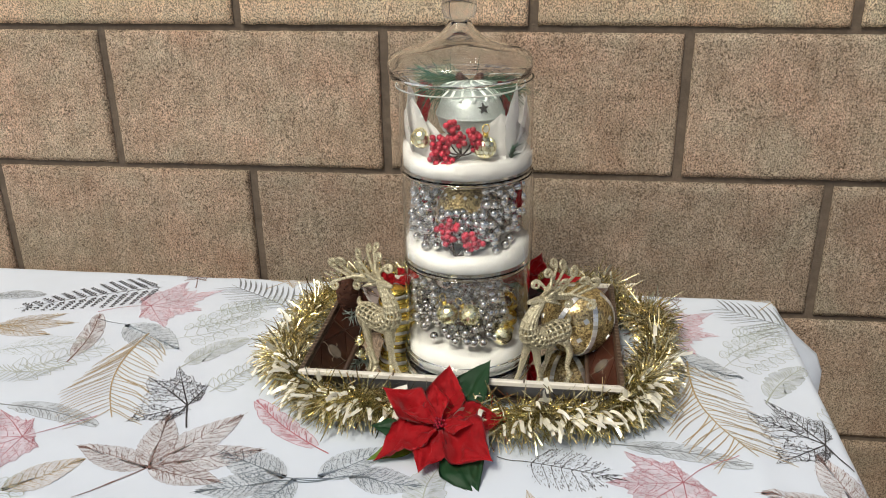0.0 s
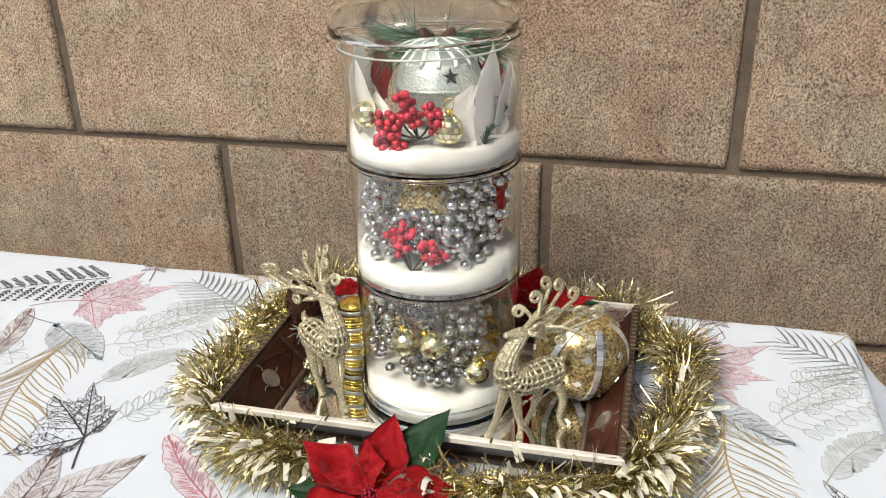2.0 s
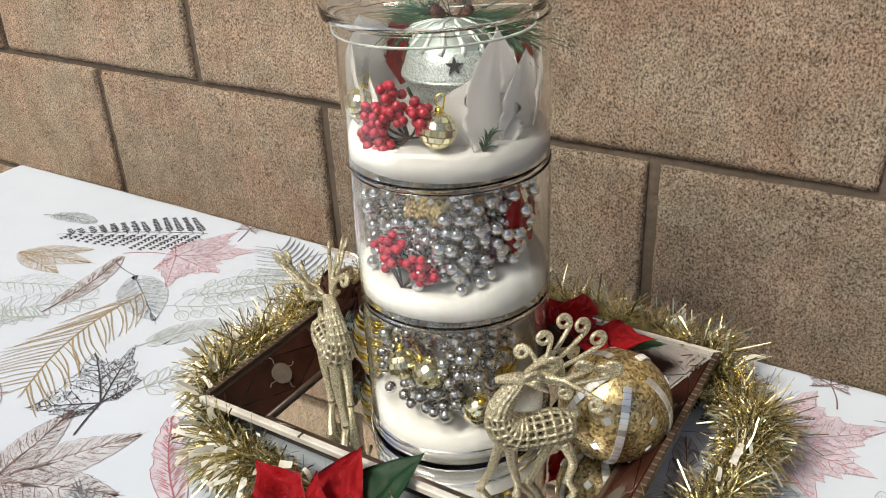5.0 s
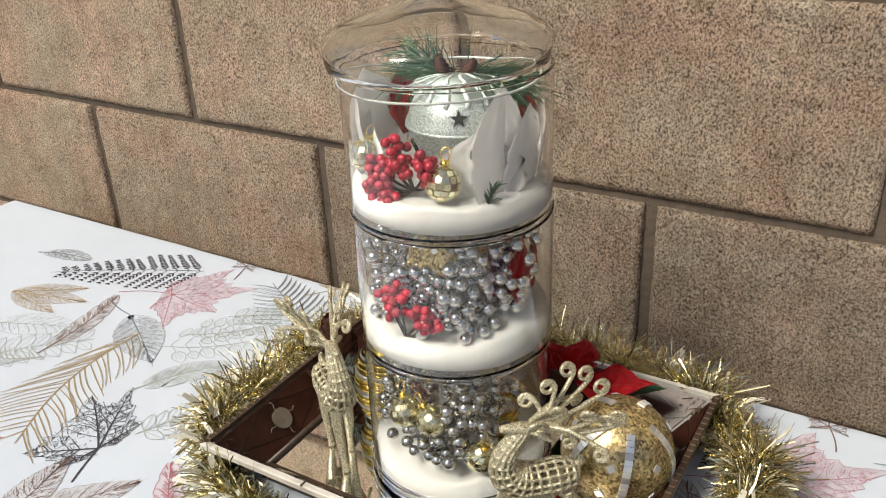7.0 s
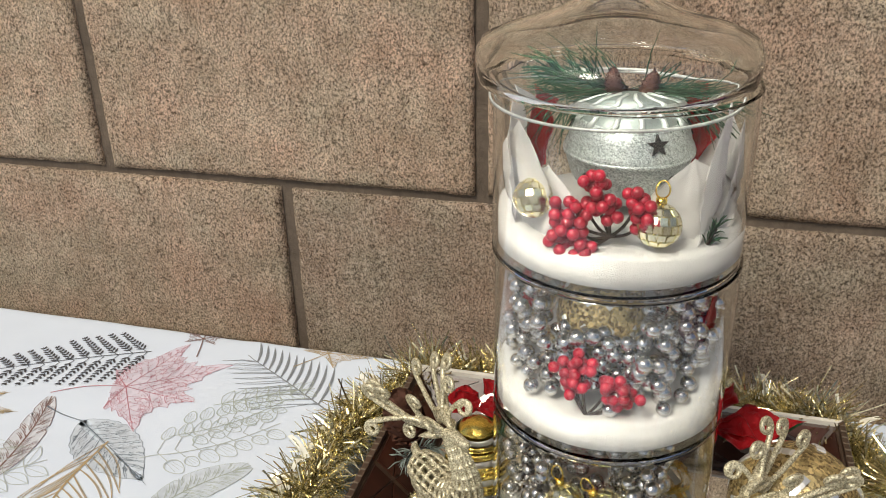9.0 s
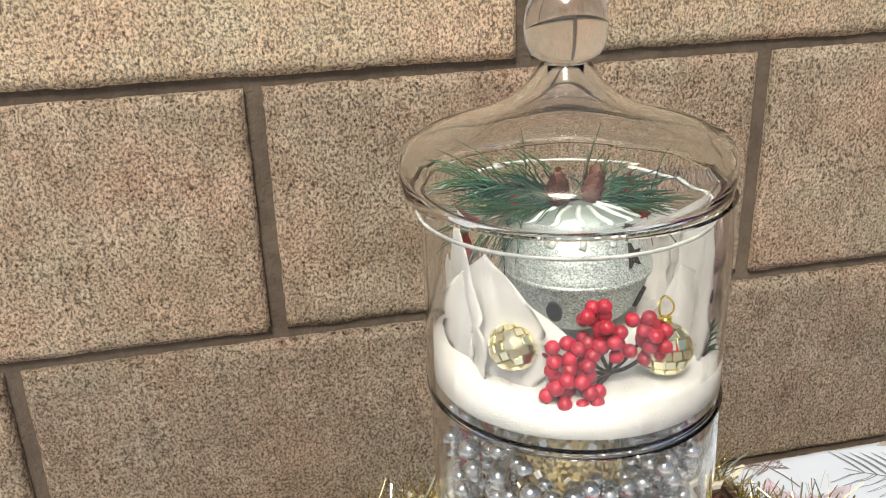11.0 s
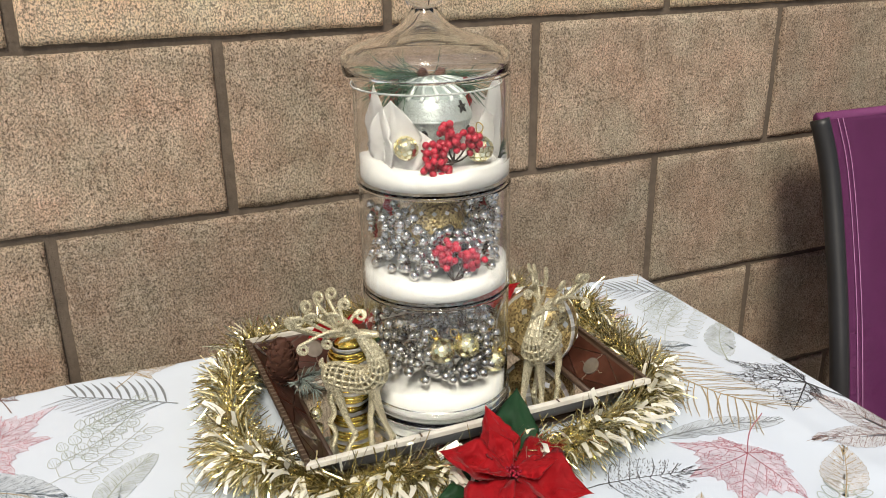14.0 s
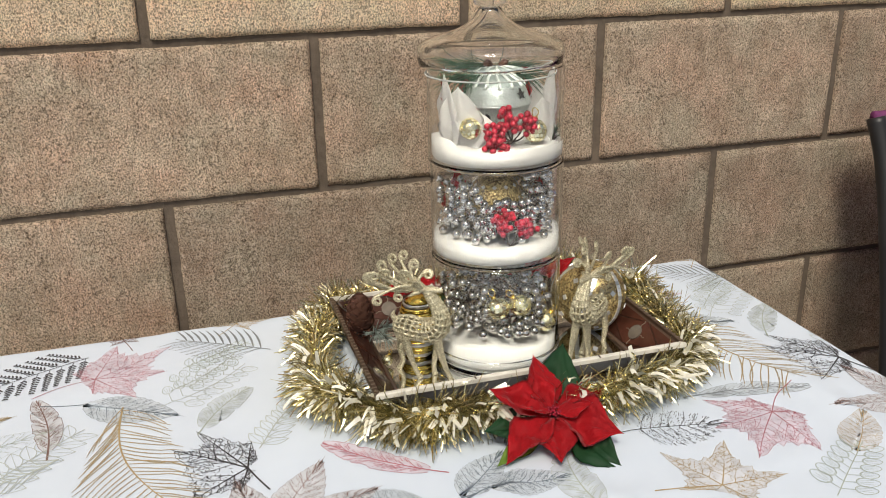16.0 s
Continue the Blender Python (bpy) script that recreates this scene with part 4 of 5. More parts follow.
def berry_spray(x, y, z, clumps, seed, label, root, count=9):
    s = thing("berry_spray", x, y, z, label=label, category="berries")
    rr = random.Random(seed)
    for cx, cy, cz in [(u * 0.9, v, w * 0.92) for u, v, w in clumps]:
        pts = []
        for k in range(count * 30):
            p = Vector((cx, cy, cz)) + Vector((rr.gauss(0, 1), rr.gauss(0, 0.7), rr.gauss(0, 1))).normalized() * rr.uniform(0.001, 0.0080)
            if all((p - q).length > 0.0051 for q in pts):
                pts.append(p)
            if len(pts) >= count:
                break
        for p in pts:
            put("berry", BERRY, Matrix.Translation(p) @ pose(0, 0, 0, rr.uniform(0, 360), rr.uniform(0, 360)), s)
        bm = bmesh.new()
        a, b = Vector(root), Vector((cx, cy, cz))
        tube(bm, smooth_line([a, a.lerp(b, 0.5) + Vector((0, 0.002, -0.004)), b]), 0.0009, 6)
        part("twig", bm, M_STEM, s)
    return s


BEAD = [mesh_of("bead", ball(r, 14, 10), M_SILVER) for r in (0.0048, 0.0054, 0.0044)]


def bead_spray(x, y, z, spots, label):
    s = thing("bead_spray", x, y, z, label=label, category="beads", group="silver bead sprays")
    for p in spots:
        put("bead", R.choice(BEAD), Matrix.Translation(p) @ pose(0, 0, 0, R.uniform(0, 360), R.uniform(0, 360), 0), s)
    return s


def pack(n, inside, lo, hi, gap, seed):
    rr, pts = random.Random(seed), []
    for _ in range(n * 400):
        p = Vector([rr.uniform(a, b) for a, b in zip(lo, hi)])
        if inside(p) and all((p - q).length > gap for q in pts):
            pts.append(p)
            if len(pts) == n:
                break
    return pts


def mirror_ball(x, y, z, r, label, tile=M_PALEGOLD, cap=True, rows=8, group="mini mirror balls"):
    """A bauble covered in small square mirrors."""
    b = thing("mirror_bauble", x, y, z, label=label, category="bauble", group=group)
    part("core", ball(r * 0.96, 20, 12), M_PALEGOLD, b)
    bm = bmesh.new()
    sz = math.pi * r / rows * 0.44
    box(bm, -0.0006, 0.0004, -sz, sz, -sz, sz, 0.0002)
    me = mesh_of("mirror_tile", bm, tile, False)
    for j in range(1, rows):
        th = math.pi * j / rows
        n = max(4, int(2 * rows * math.sin(th)))
        for i in range(n):
            ph = 2 * math.pi * i / n
            d = Vector((math.sin(th) * math.cos(ph), math.sin(th) * math.sin(ph), math.cos(th)))
            m = Matrix.Translation(d * r) @ pose(0, 0, 0, 0, 0, math.degrees(ph)) @ pose(0, 0, 0, 0, math.degrees(th) - 90, 0)
            put("mirror_tile", me, m, b)
    if cap:
        bm = bmesh.new()
        tube(bm, [(0, 0, r * 0.9), (0, 0, r * 1.25)], r * 0.25, 10)
        part("cap", bm, M_GOLD, b)
        bm = bmesh.new()
        tube(bm, [(r * 0.30 * math.sin(g), 0.1 * r * math.cos(2 * g), r * (1.62 - 0.40 * math.cos(g))) for g in (6.2832 * k / 20 for k in range(21))], 0.0005, 5)
        part("cord", bm, M_GOLD, b, "thin gold hanging cord")
    b.matrix_basis = pose(x, y, z, R.uniform(-40, 40), R.uniform(-40, 40), 0)
    return b


def build_bell(x, y, z, r):
    b = thing("jingle_bell", x, y, z, label="silver glitter jingle bell with star cut-outs", category="bell")
    prof = lambda lo, hi, n: [(max(0.0, (r + (0.0012 if abs(a) < 0.12 else 0)) * math.cos(a)), r * 0.94 * math.sin(a)) for a in (lo + (hi - lo) * k / n for k in range(n + 1))]
    part("lower_shell", lathe(bmesh.new(), [(0, -r * 0.94)] + prof(-1.5, -0.03, 14), 48), M_BELL, b)
    part("upper_shell", lathe(bmesh.new(), prof(0.03, 0.62, 8), 48), M_BELL, b)
    part("crown", lathe(bmesh.new(), prof(0.62, 1.5, 9) + [(0, r * 0.94)], 48), M_BELLTOP, b, "white streaked silver top")
    part("seam", lathe(bmesh.new(), [(r * 1.0, -0.0018), (r * 1.05, -0.0008), (r * 1.05, 0.0012), (r, 0.0022)], 48, True), M_BELL, b)
    def on(az, el, rr):
        return Vector((math.cos(el) * math.cos(az), math.cos(el) * math.sin(az), math.sin(el) * 0.94)) * rr
    # Black star plates on the closed shell paint the shade of cut-outs.
    for az in (-1.05, 0.35, 1.6, 2.9):
        bm = bmesh.new()
        c = on(az, 0.36, r + 0.0006)
        e1 = Vector((-math.sin(az), math.cos(az), 0))
        n = c.normalized()
        e2 = n.cross(e1)
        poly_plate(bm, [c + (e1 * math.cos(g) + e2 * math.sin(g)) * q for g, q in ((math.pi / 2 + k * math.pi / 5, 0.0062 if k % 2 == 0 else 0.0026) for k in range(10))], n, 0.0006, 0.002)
        part("star_shade", bm, M_HOLE_SHADE, b, "black star for the shade inside a cut-out", False)
    # Black oval plates likewise give the slots their inner darkness.
    for az in (-0.75, -2.2, 0.9, 2.4):
        bm = bmesh.new()
        c = on(az, -0.38, r + 0.0004)
        e1 = Vector((-math.sin(az), math.cos(az), 0))
        n = c.normalized()
        e2 = n.cross(e1)
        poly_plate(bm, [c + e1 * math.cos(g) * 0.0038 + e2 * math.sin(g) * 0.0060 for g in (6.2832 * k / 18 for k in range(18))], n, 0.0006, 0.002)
        part("slot", bm, M_HOLE_SHADE, b, "dark oval for the shade inside a slot", False)
    for k in range(13):
        az = k * 0.4833 + 0.1
        bm = bmesh.new()
        tube(bm, [on(az + 0.05 * math.sin(q), 0.55 + 0.11 * q, r + 0.0004) for q in range(8)], [0.0019 - 0.0001 * q for q in range(8)], 6)
        part("streak", bm, M_STREAK, b, "white painted streak")


def needles(name, x, y, z, branches, ln, material, label, per=70, rad=0.0005, cat="pine sprig"):
    s = thing(name, x, y, z, label=label, category=cat)
    for bi, (a, b) in enumerate(branches):
        a, b = Vector(a), Vector(b)
        bm = bmesh.new()
        tube(bm, [a, a.lerp(b, 0.5) + Vector((0, 0, 0.002)), b], 0.0012, 6)
        part("twig", bm, M_STEM, s)
        bm = bmesh.new()
        d = (b - a).normalized()
        for k in range(per):
            p = a.lerp(b, (k + 0.5) / per)
            q = (d * R.uniform(0.6, 1.3) + Vector((R.gauss(0, 1), R.gauss(0, 1), R.gauss(0, 0.8))).normalized() * 0.75).normalized()
            L = ln * R.uniform(0.7, 1.15)
            m = p + q * L * 0.55 + Vector((0, 0, 0.001))
            tube(bm, [p, m, p + q * L + Vector((0, 0, -0.08 * L))], [rad, rad, rad * 0.4], 3)
        tagged(part("needles", bm, material, s), kind="stuff")
    return s


def pinecone(x, y, z, r, h, m, label, group=""):
    c = thing("pinecone", x, y, z, label=label, category="pinecone", group=group)
    c.matrix_basis = m
    bm = ball(r * 0.62, 10, 8)
    bmesh.ops.scale(bm, vec=(1, 1, h / (1.5 * r)), verts=bm.verts[:])
    bmesh.ops.translate(bm, vec=(0, 0, h / 2), verts=bm.verts[:])
    part("core", bm, M_CONE, c)
    bm = bmesh.new()
    w = r * 0.52
    vs = [bm.verts.new(v) for v in ((0, -w * 0.3, 0), (0, w * 0.3, 0), (r * 0.7, w, 0.1 * r), (r * 0.95, 0, 0.3 * r), (r * 0.7, -w, 0.1 * r), (r * 0.6, 0, -0.12 * r))]
    for f in ((0, 4, 3, 2, 1), (0, 5, 4), (4, 5, 3), (3, 5, 2), (2, 5, 1), (1, 5, 0)):
        bm.faces.new([vs[i] for i in f])
    bmesh.ops.recalc_face_normals(bm, faces=bm.faces[:])
    me = mesh_of("scale", bm, M_CONE, False)
    n = 46
    for k in range(n):
        t = (k + 0.5) / n
        f = math.sin(math.pi * (0.12 + 0.82 * t)) ** 0.8
        m2 = pose(0, 0, h * t, 0, 0, k * 137.5) @ pose(0, 0, 0, 0, -10 - 45 * t, 0)
        put("scale", me, m2 @ Matrix.Scale(0.45 + 0.6 * f, 4), c)
    return c


def build_top_contents():
    zf = TIERS[2][0]
    snow(zf + 0.0050, 0.017, 3.0, ((0.05, -0.01, 0.010, 0.025), (-0.055, 0.0, 0.012, 0.025)))
    build_bell(-0.1005, 0.951, 1.041, 0.0355)
    berry_spray(-0.112, 0.889, 1.022, ((-0.002, 0.002, 0.020), (-0.006, 0.002, 0.006), (0.008, 0, 0.007), (0.024, -0.001, 0.012), (0.029, 0, 0.002), (-0.019, 0.002, 0.002), (-0.012, -0.002, -0.007), (-0.018, 0, -0.013), (-0.007, -0.002, -0.014)), 5, "spray of red berries on a dark twig in the top jar", (0.008, 0.006, -0.012))
    mirror_ball(-0.146, 0.902, 1.026, 0.0105, "small gold mirror bauble in the top jar")
    mirror_ball(-0.080, 0.893, 1.020, 0.0115, "small gold mirror bauble in the top jar")
    f = thing("white_poinsettia", JX, JY, 1.012, label="white fabric petals standing round the bell", category="flower")
    for i, (az, rad, ln, wd, lean, twist) in enumerate(((-24, 0.053, 0.076, 0.040, 84, 14), (-38, 0.052, 0.046, 0.044, 92, -16), (-4, 0.058, 0.060, 0.034, 84, 0), (-148, 0.057, 0.062, 0.040, 84, 8), (-170, 0.058, 0.072, 0.044, 86, -10), (-134, 0.054, 0.040, 0.036, 92, 0), (178, 0.056, 0.050, 0.040, 82, 0), (25, 0.058, 0.055, 0.036, 82, 10), (60, 0.058, 0.06, 0.036, 82, 0))):
        me = petal_mesh(ln * 1.06, wd * 1.45, M_WHITEP, i * 1.3, 0.03, 0.12, 0.06, 1.0, 0.25, 0.16, True)
        m = pose(rad * math.cos(radians(az)), rad * math.sin(radians(az)), -0.010, 0, 0, az) @ pose(0, 0, 0, 0, -lean, 0) @ pose(0, 0, 0, twist, 0, 0)
        back = m.inverted()
        for v in me.vertices:
            w = m @ v.co
            k = min(1.0, 0.0672 / max(1e-6, math.hypot(w.x, w.y)))
            v.co = back @ Vector((w.x * k, w.y * k, w.z))
        put("petal", me, m, f)
    g = thing("red_poinsettia", JX, JY, 1.02, label="red fabric petals behind the bell in the top jar", category="flower")
    for i, (az, ln) in enumerate(((158, 0.052), (105, 0.05), (42, 0.054))):
        me = petal_mesh(ln, 0.030, M_RED, i * 2.1, 0.05, 0.2, 0.2)
        put("petal", me, pose(0.052 * math.cos(radians(az)), 0.052 * math.sin(radians(az)), 0.002, 0, 0, az) @ pose(0, 0, 0, 0, -80, 0), g)
    needles("pine_sprig", JX, JY + 0.006, 1.0755, (((0, 0.004, 0.002), (-0.040, 0.020, 0.004)), ((0, 0.004, 0), (0.044, 0.012, -0.010)), ((0, 0.004, 0), (-0.040, 0.004, -0.008)), ((0.004, 0.006, 0), (0.036, 0.028, -0.010))), 0.032, M_PINE, "green artificial pine sprig under the glass lid", 100, 0.00045)
    pinecone(0, 0, 0, 0.0070, 0.0145, pose(-0.110, 0.950, 1.0715, 14, -6, 0), "small brown pinecone on the pine sprig", "small pinecones")
    pinecone(0, 0, 0, 0.0070, 0.0140, pose(-0.0945, 0.952, 1.0705, 16, 10, 70), "small brown pinecone on the pine sprig", "small pinecones")
    needles("pine_tip", -0.055, 0.905, 1.003, (((0, 0, 0), (0.004, 0.002, 0.012)),), 0.010, M_PINE, "green pine tip on the snow", 26, 0.0005)


def build_middle_contents():
    zf = TIERS[1][0]
    snow(zf + 0.0050, 0.019, 8.0, ((0.045, -0.012, 0.008, 0.025), (-0.045, -0.02, 0.004, 0.03), (0, 0.035, 0.010, 0.03)))
    C = Vector((JX, JY, 0))
    gb = thing("gold_bauble", -0.106, 0.938, 0.938, label="gold glitter bauble with mirror diamonds in the middle jar", category="bauble")
    part("shell", ball(0.030, 32, 20), M_GOLDG, gb)
    bm = bmesh.new()
    box(bm, -0.0006, 0.0006, -0.0018, 0.0018, -0.0018, 0.0018, 0.0003)
    me = mesh_of("mirror_diamond", bm, M_MIRRORT, False)
    for az in range(0, 360, 30):
        for el in (-22, 10, 38):
            put("mirror_diamond", me, pose(0, 0, 0, 0, 0, az + el) @ pose(0, 0, 0, 0, -el, 0) @ pose(0.0302, 0, 0, 45, 0, 0), gb)
    right = pack(112, lambda p: abs(p.x - (0.026 + 0.012 * (p.z - 0.03) / 0.03)) < 0.010 + 0.36 * p.z and p.x * p.x + p.y * p.y < 0.0625 ** 2 and p.y < 0.012 and (p - Vector((-0.0025, -0.004, 0.055))).length > 0.034 and not (p.z > 0.046 and p.x < 0.020), (-0.005, -0.06, 0.026), (0.062, 0.012, 0.094), 0.0074, 3)
    bead_spray(JX, JY, zf, right, "grape-like spray of silver beads in the middle jar")
    left = pack(72, lambda p: p.x * p.x + p.y * p.y < 0.0625 ** 2 and (p - Vector((-0.0025, -0.004, 0.055))).length > 0.034 and p.y < 0.02 and (p.x < -0.02) and not (p.z > 0.05 and p.x > -0.032), (-0.062, -0.06, 0.03), (-0.012, 0.02, 0.084), 0.0075, 4)
    bead_spray(JX, JY, zf, left, "grape-like spray of silver beads in the middle jar")
    middle = pack(44, lambda p: p.x * p.x + p.y * p.y < 0.0625 ** 2 and (p - Vector((-0.0025, -0.004, 0.055))).length > 0.034 and p.z < 0.068, (-0.024, -0.047, 0.034), (0.022, -0.026, 0.068), 0.0076, 15)
    bead_spray(JX, JY, zf, middle, "loose silver beads before the gold bauble in the middle jar")
    berry_spray(-0.106, 0.8815, 0.925, ((-0.018, 0, 0.004), (-0.009, 0, 0.011), (-0.012, 0, -0.003), (0.010, 0, 0.001), (0.012, 0, -0.009), (0.020, 0.001, -0.010)), 9, "spray of red berries on dark twigs in the middle jar", (-0.004, 0.002, -0.024), 8)
    g = thing("red_petals", JX, JY, 0.93, label="red fabric petals against the glass of the middle jar", category="flower")
    for i, (az, ln) in enumerate(((-8, 0.056), (20, 0.05), (155, 0.045), (120, 0.045))):
        me = petal_mesh(ln, 0.032, M_RED, i * 2.1, 0.05, 0.2, 0.2)
        put("petal", me, pose(0.058 * math.cos(radians(az)), 0.058 * math.sin(radians(az)), -0.012, 0, 0, az) @ pose(0, 0, 0, 0, -85, 0), g)


def build_bottom_contents():
    zf = TIERS[0][0]
    snow(zf + 0.0034, 0.0254, 12.0, ((0.04, -0.02, 0.004, 0.03),))
    pts = pack(215, lambda p: p.x * p.x + p.y * p.y < 0.0625 ** 2 and p.y < 0.02 and p.z > 0.036 + 0.010 * abs(p.x) / 0.05 and not (abs(p.x + 0.004) < 0.022 and p.z > 0.062 and p.y < -0.008), (-0.062, -0.063, 0.036), (0.045, 0.02, 0.098), 0.0074, 6)
    bead_spray(JX, JY, zf, pts, "heaped silver beads in the bottom jar")
    for x, y, z in ((-0.120, 0.890, 0.829), (-0.0955, 0.8885, 0.830), (-0.061, 0.899, 0.802)):
        mirror_ball(x, y, z, 0.0115, "small gold mirror bauble among the beads")
    s = thing("gold_ribbon_curl", JX + 0.047, JY - 0.012, zf + 0.03, label="curled gold foil ribbon in the bottom jar", category="ribbon")
    for k in range(4):
        bm = bmesh.new()
        pr = None
        for q in range(26):
            a = q * 0.55 + k
            r = 0.007 + 0.001 * math.sin(q)
            p = Vector((r * math.cos(a) + 0.004 * (k % 2), r * math.sin(a), 0.0022 * q * 0.8 + k * 0.004))
            cur = [bm.verts.new(p), bm.verts.new(p + Vector((0, 0, 0.0032)))]
            if pr:
                bm.faces.new((pr[0], cur[0], cur[1], pr[1]))
            pr = cur
        part("curl", bm, M_GOLD, s)


# ---- figurines, baubles and flowers on the tray ----
def deer_mesh():
    """A glittered reindeer figurine with an openwork body, facing +x, hooves at z = 0."""
    bm = bmesh.new()
    # body and neck as a lattice
    lat = bmesh.new()
    spine = [((-0.031, 0, 0.061), 0.004), ((-0.027, 0, 0.061), 0.0105), ((-0.016, 0, 0.060), 0.0132), ((-0.002, 0, 0.058), 0.0128), ((0.011, 0, 0.059), 0.0138), ((0.020, 0, 0.066), 0.0120), ((0.0225, 0, 0.078), 0.0088), ((0.0185, 0, 0.090), 0.0068), ((0.012, 0, 0.100), 0.0056), ((0.008, 0, 0.106), 0.0045)]
    line = smooth_line([p for p, _ in spine], 2)
    rads = [r for _, r in spine]
    rl = []
    for i in range(len(spine) - 1):
        rl += [rads[i] + (rads[i + 1] - rads[i]) * k / 2 for k in range(2)]
    rl.append(rads[-1])
    tube(lat, line, rl, 14)
    bmesh.ops.scale(lat, vec=(1, 0.98, 1), verts=lat.verts[:])
    bmesh.ops.wireframe(lat, faces=lat.faces[:], thickness=0.0031, use_even_offset=True, use_replace=True)
    for v in lat.verts:
        v.co += Vector((noise.noise(v.co * 900), noise.noise(v.co * 900 + Vector((5, 0, 0))), noise.noise(v.co * 900 + Vector((0, 7, 0))))) * 0.0003
    me = bpy.data.meshes.new("lattice")
    lat.to_mesh(me)
    lat.free()
    bm.from_mesh(me)
    bpy.data.meshes.remove(me)
    # haunch, shoulder and belly
    for (x, y, z), (sx, sy, sz) in (((-0.021, 0.006, 0.053), (0.008, 0.005, 0.011)), ((-0.021, -0.006, 0.053), (0.008, 0.005, 0.011)), ((0.017, 0.005, 0.054), (0.006, 0.0045, 0.010)), ((0.017, -0.005, 0.054), (0.006, 0.0045, 0.010))):
        bmesh.ops.create_uvsphere(bm, u_segments=12, v_segments=8, radius=1.0, matrix=Matrix.Translation((x, y, z)) @ Matrix.Diagonal((sx, sy, sz, 1)))
    legs = (((-0.022, 0.007, 0.050), (-0.029, 0.008, 0.030), (-0.026, 0.008, 0.012), (-0.031, 0.008, 0.0)), ((-0.018, -0.006, 0.050), (-0.012, -0.007, 0.030), (-0.007, -0.007, 0.014), (0.000, -0.007, 0.0)),
            ((0.016, 0.005, 0.052), (0.014, 0.006, 0.030), (0.011, 0.006, 0.012), (0.012, 0.006, 0.0)), ((0.019, -0.005, 0.052), (0.024, -0.006, 0.032), (0.030, -0.006, 0.014), (0.037, -0.006, 0.0)))
    for L in legs:
        p = smooth_line(L, 5)
        n = len(p)
        tube(bm, p, [0.0054 - 0.0026 * min(1, i / (n * 0.6)) + (0.0006 if i > n - 3 else 0) for i in range(n)], 8)
    # head, ears, tail
    tube(bm, smooth_line([(0.002, 0, 0.105), (0.009, 0, 0.108), (0.017, 0, 0.109), (0.025, 0, 0.109)], 4), [0.003, 0.0042, 0.0052, 0.0055, 0.0054, 0.0050, 0.0046, 0.0042, 0.0038, 0.0035, 0.0032, 0.0028, 0.0016], 10)
    for s in (-1, 1):
        tube(bm, smooth_line([(0.005, s * 0.004, 0.108), (-0.003, s * 0.010, 0.107), (-0.010, s * 0.013, 0.103)], 4), [0.001, 0.0018, 0.0024, 0.0026, 0.0026, 0.0022, 0.0016, 0.001, 0.0006], 6)
    tube(bm, smooth_line([(-0.029, 0, 0.066), (-0.033, 0, 0.072), (-0.031, 0, 0.078)], 4), [0.0022, 0.003, 0.0034, 0.0034, 0.003, 0.0026, 0.002, 0.0014, 0.0008], 6)
    # antlers: tines that sweep back in a fan and end in curls
    for s in (-1, 1):
        root = Vector((0.003, s * 0.003, 0.111))
        for k, (dx, dz, turn) in enumerate(((-0.056, 0.006, 1), (-0.048, 0.013, 1), (-0.036, 0.020, 1), (-0.020, 0.018, 1), (-0.004, 0.012, 1), (-0.042, -0.004, -1), (-0.027, -0.007, -1))):
            y = s * (0.003 + 0.012 * (k % 3) / 2 + 0.30 * math.hypot(dx, dz) * (1 if k % 2 else 0.7))
            tip = root + Vector((dx, y, dz))
            bow = Vector((dz, 0, -dx)).normalized() * 0.011 * turn
            w = smooth_line([root, root.lerp(tip, 0.45) - bow * 0.6, tip], 6)
            d = (w[-1] - w[-2]).normalized()
            up = Vector((d.z, 0, -d.x)).normalized() * turn
            r, n = 0.0066 - 0.0003 * k, 20
            c = tip + up * r
            loop = [c + (-up * math.cos(a) + d * math.sin(a)) * r * (1 - 0.6 * q / n) for q, a in ((q, 1.5 * 2 * math.pi * q / n) for q in range(1, n + 1))]
            tube(bm, w + loop, [0.0019] * len(w) + [0.0017] * len(loop), 7)
    return bm


def build_deer():
    raw = new("raw_figurine", mesh_of("raw_figurine", deer_mesh(), M_CHAMP))
    fuse = raw.modifiers.new("fuse", "REMESH")
    fuse.mode, fuse.voxel_size, fuse.use_smooth_shade = "VOXEL", 0.00065, True
    bpy.context.view_layer.update()
    me = bpy.data.meshes.new_from_object(raw.evaluated_get(bpy.context.evaluated_depsgraph_get()))
    me.name = "reindeer_figurine"
    bpy.data.objects.remove(raw)
    if not me.materials:
        me.materials.append(M_CHAMP)
    a = put("reindeer_figurine", me, pose(-0.202, 0.906, FZ + 0.0003, 0, 0, -36) @ Matrix.Diagonal((1, 1, 0.95, 1)))
    tagged(a, "champagne glitter reindeer figurine standing on the tray beside the gold ornament", "figurine", "reindeer figurines")
    b = put("reindeer_figurine", me, pose(-0.012, 0.889, FZ + 0.0003, 0, 0, 218) @ Matrix.Diagonal((1, 1, 0.92, 1)))
    tagged(b, "champagne glitter reindeer figurine standing before the gold glitter bauble", "figurine", "reindeer figurines")


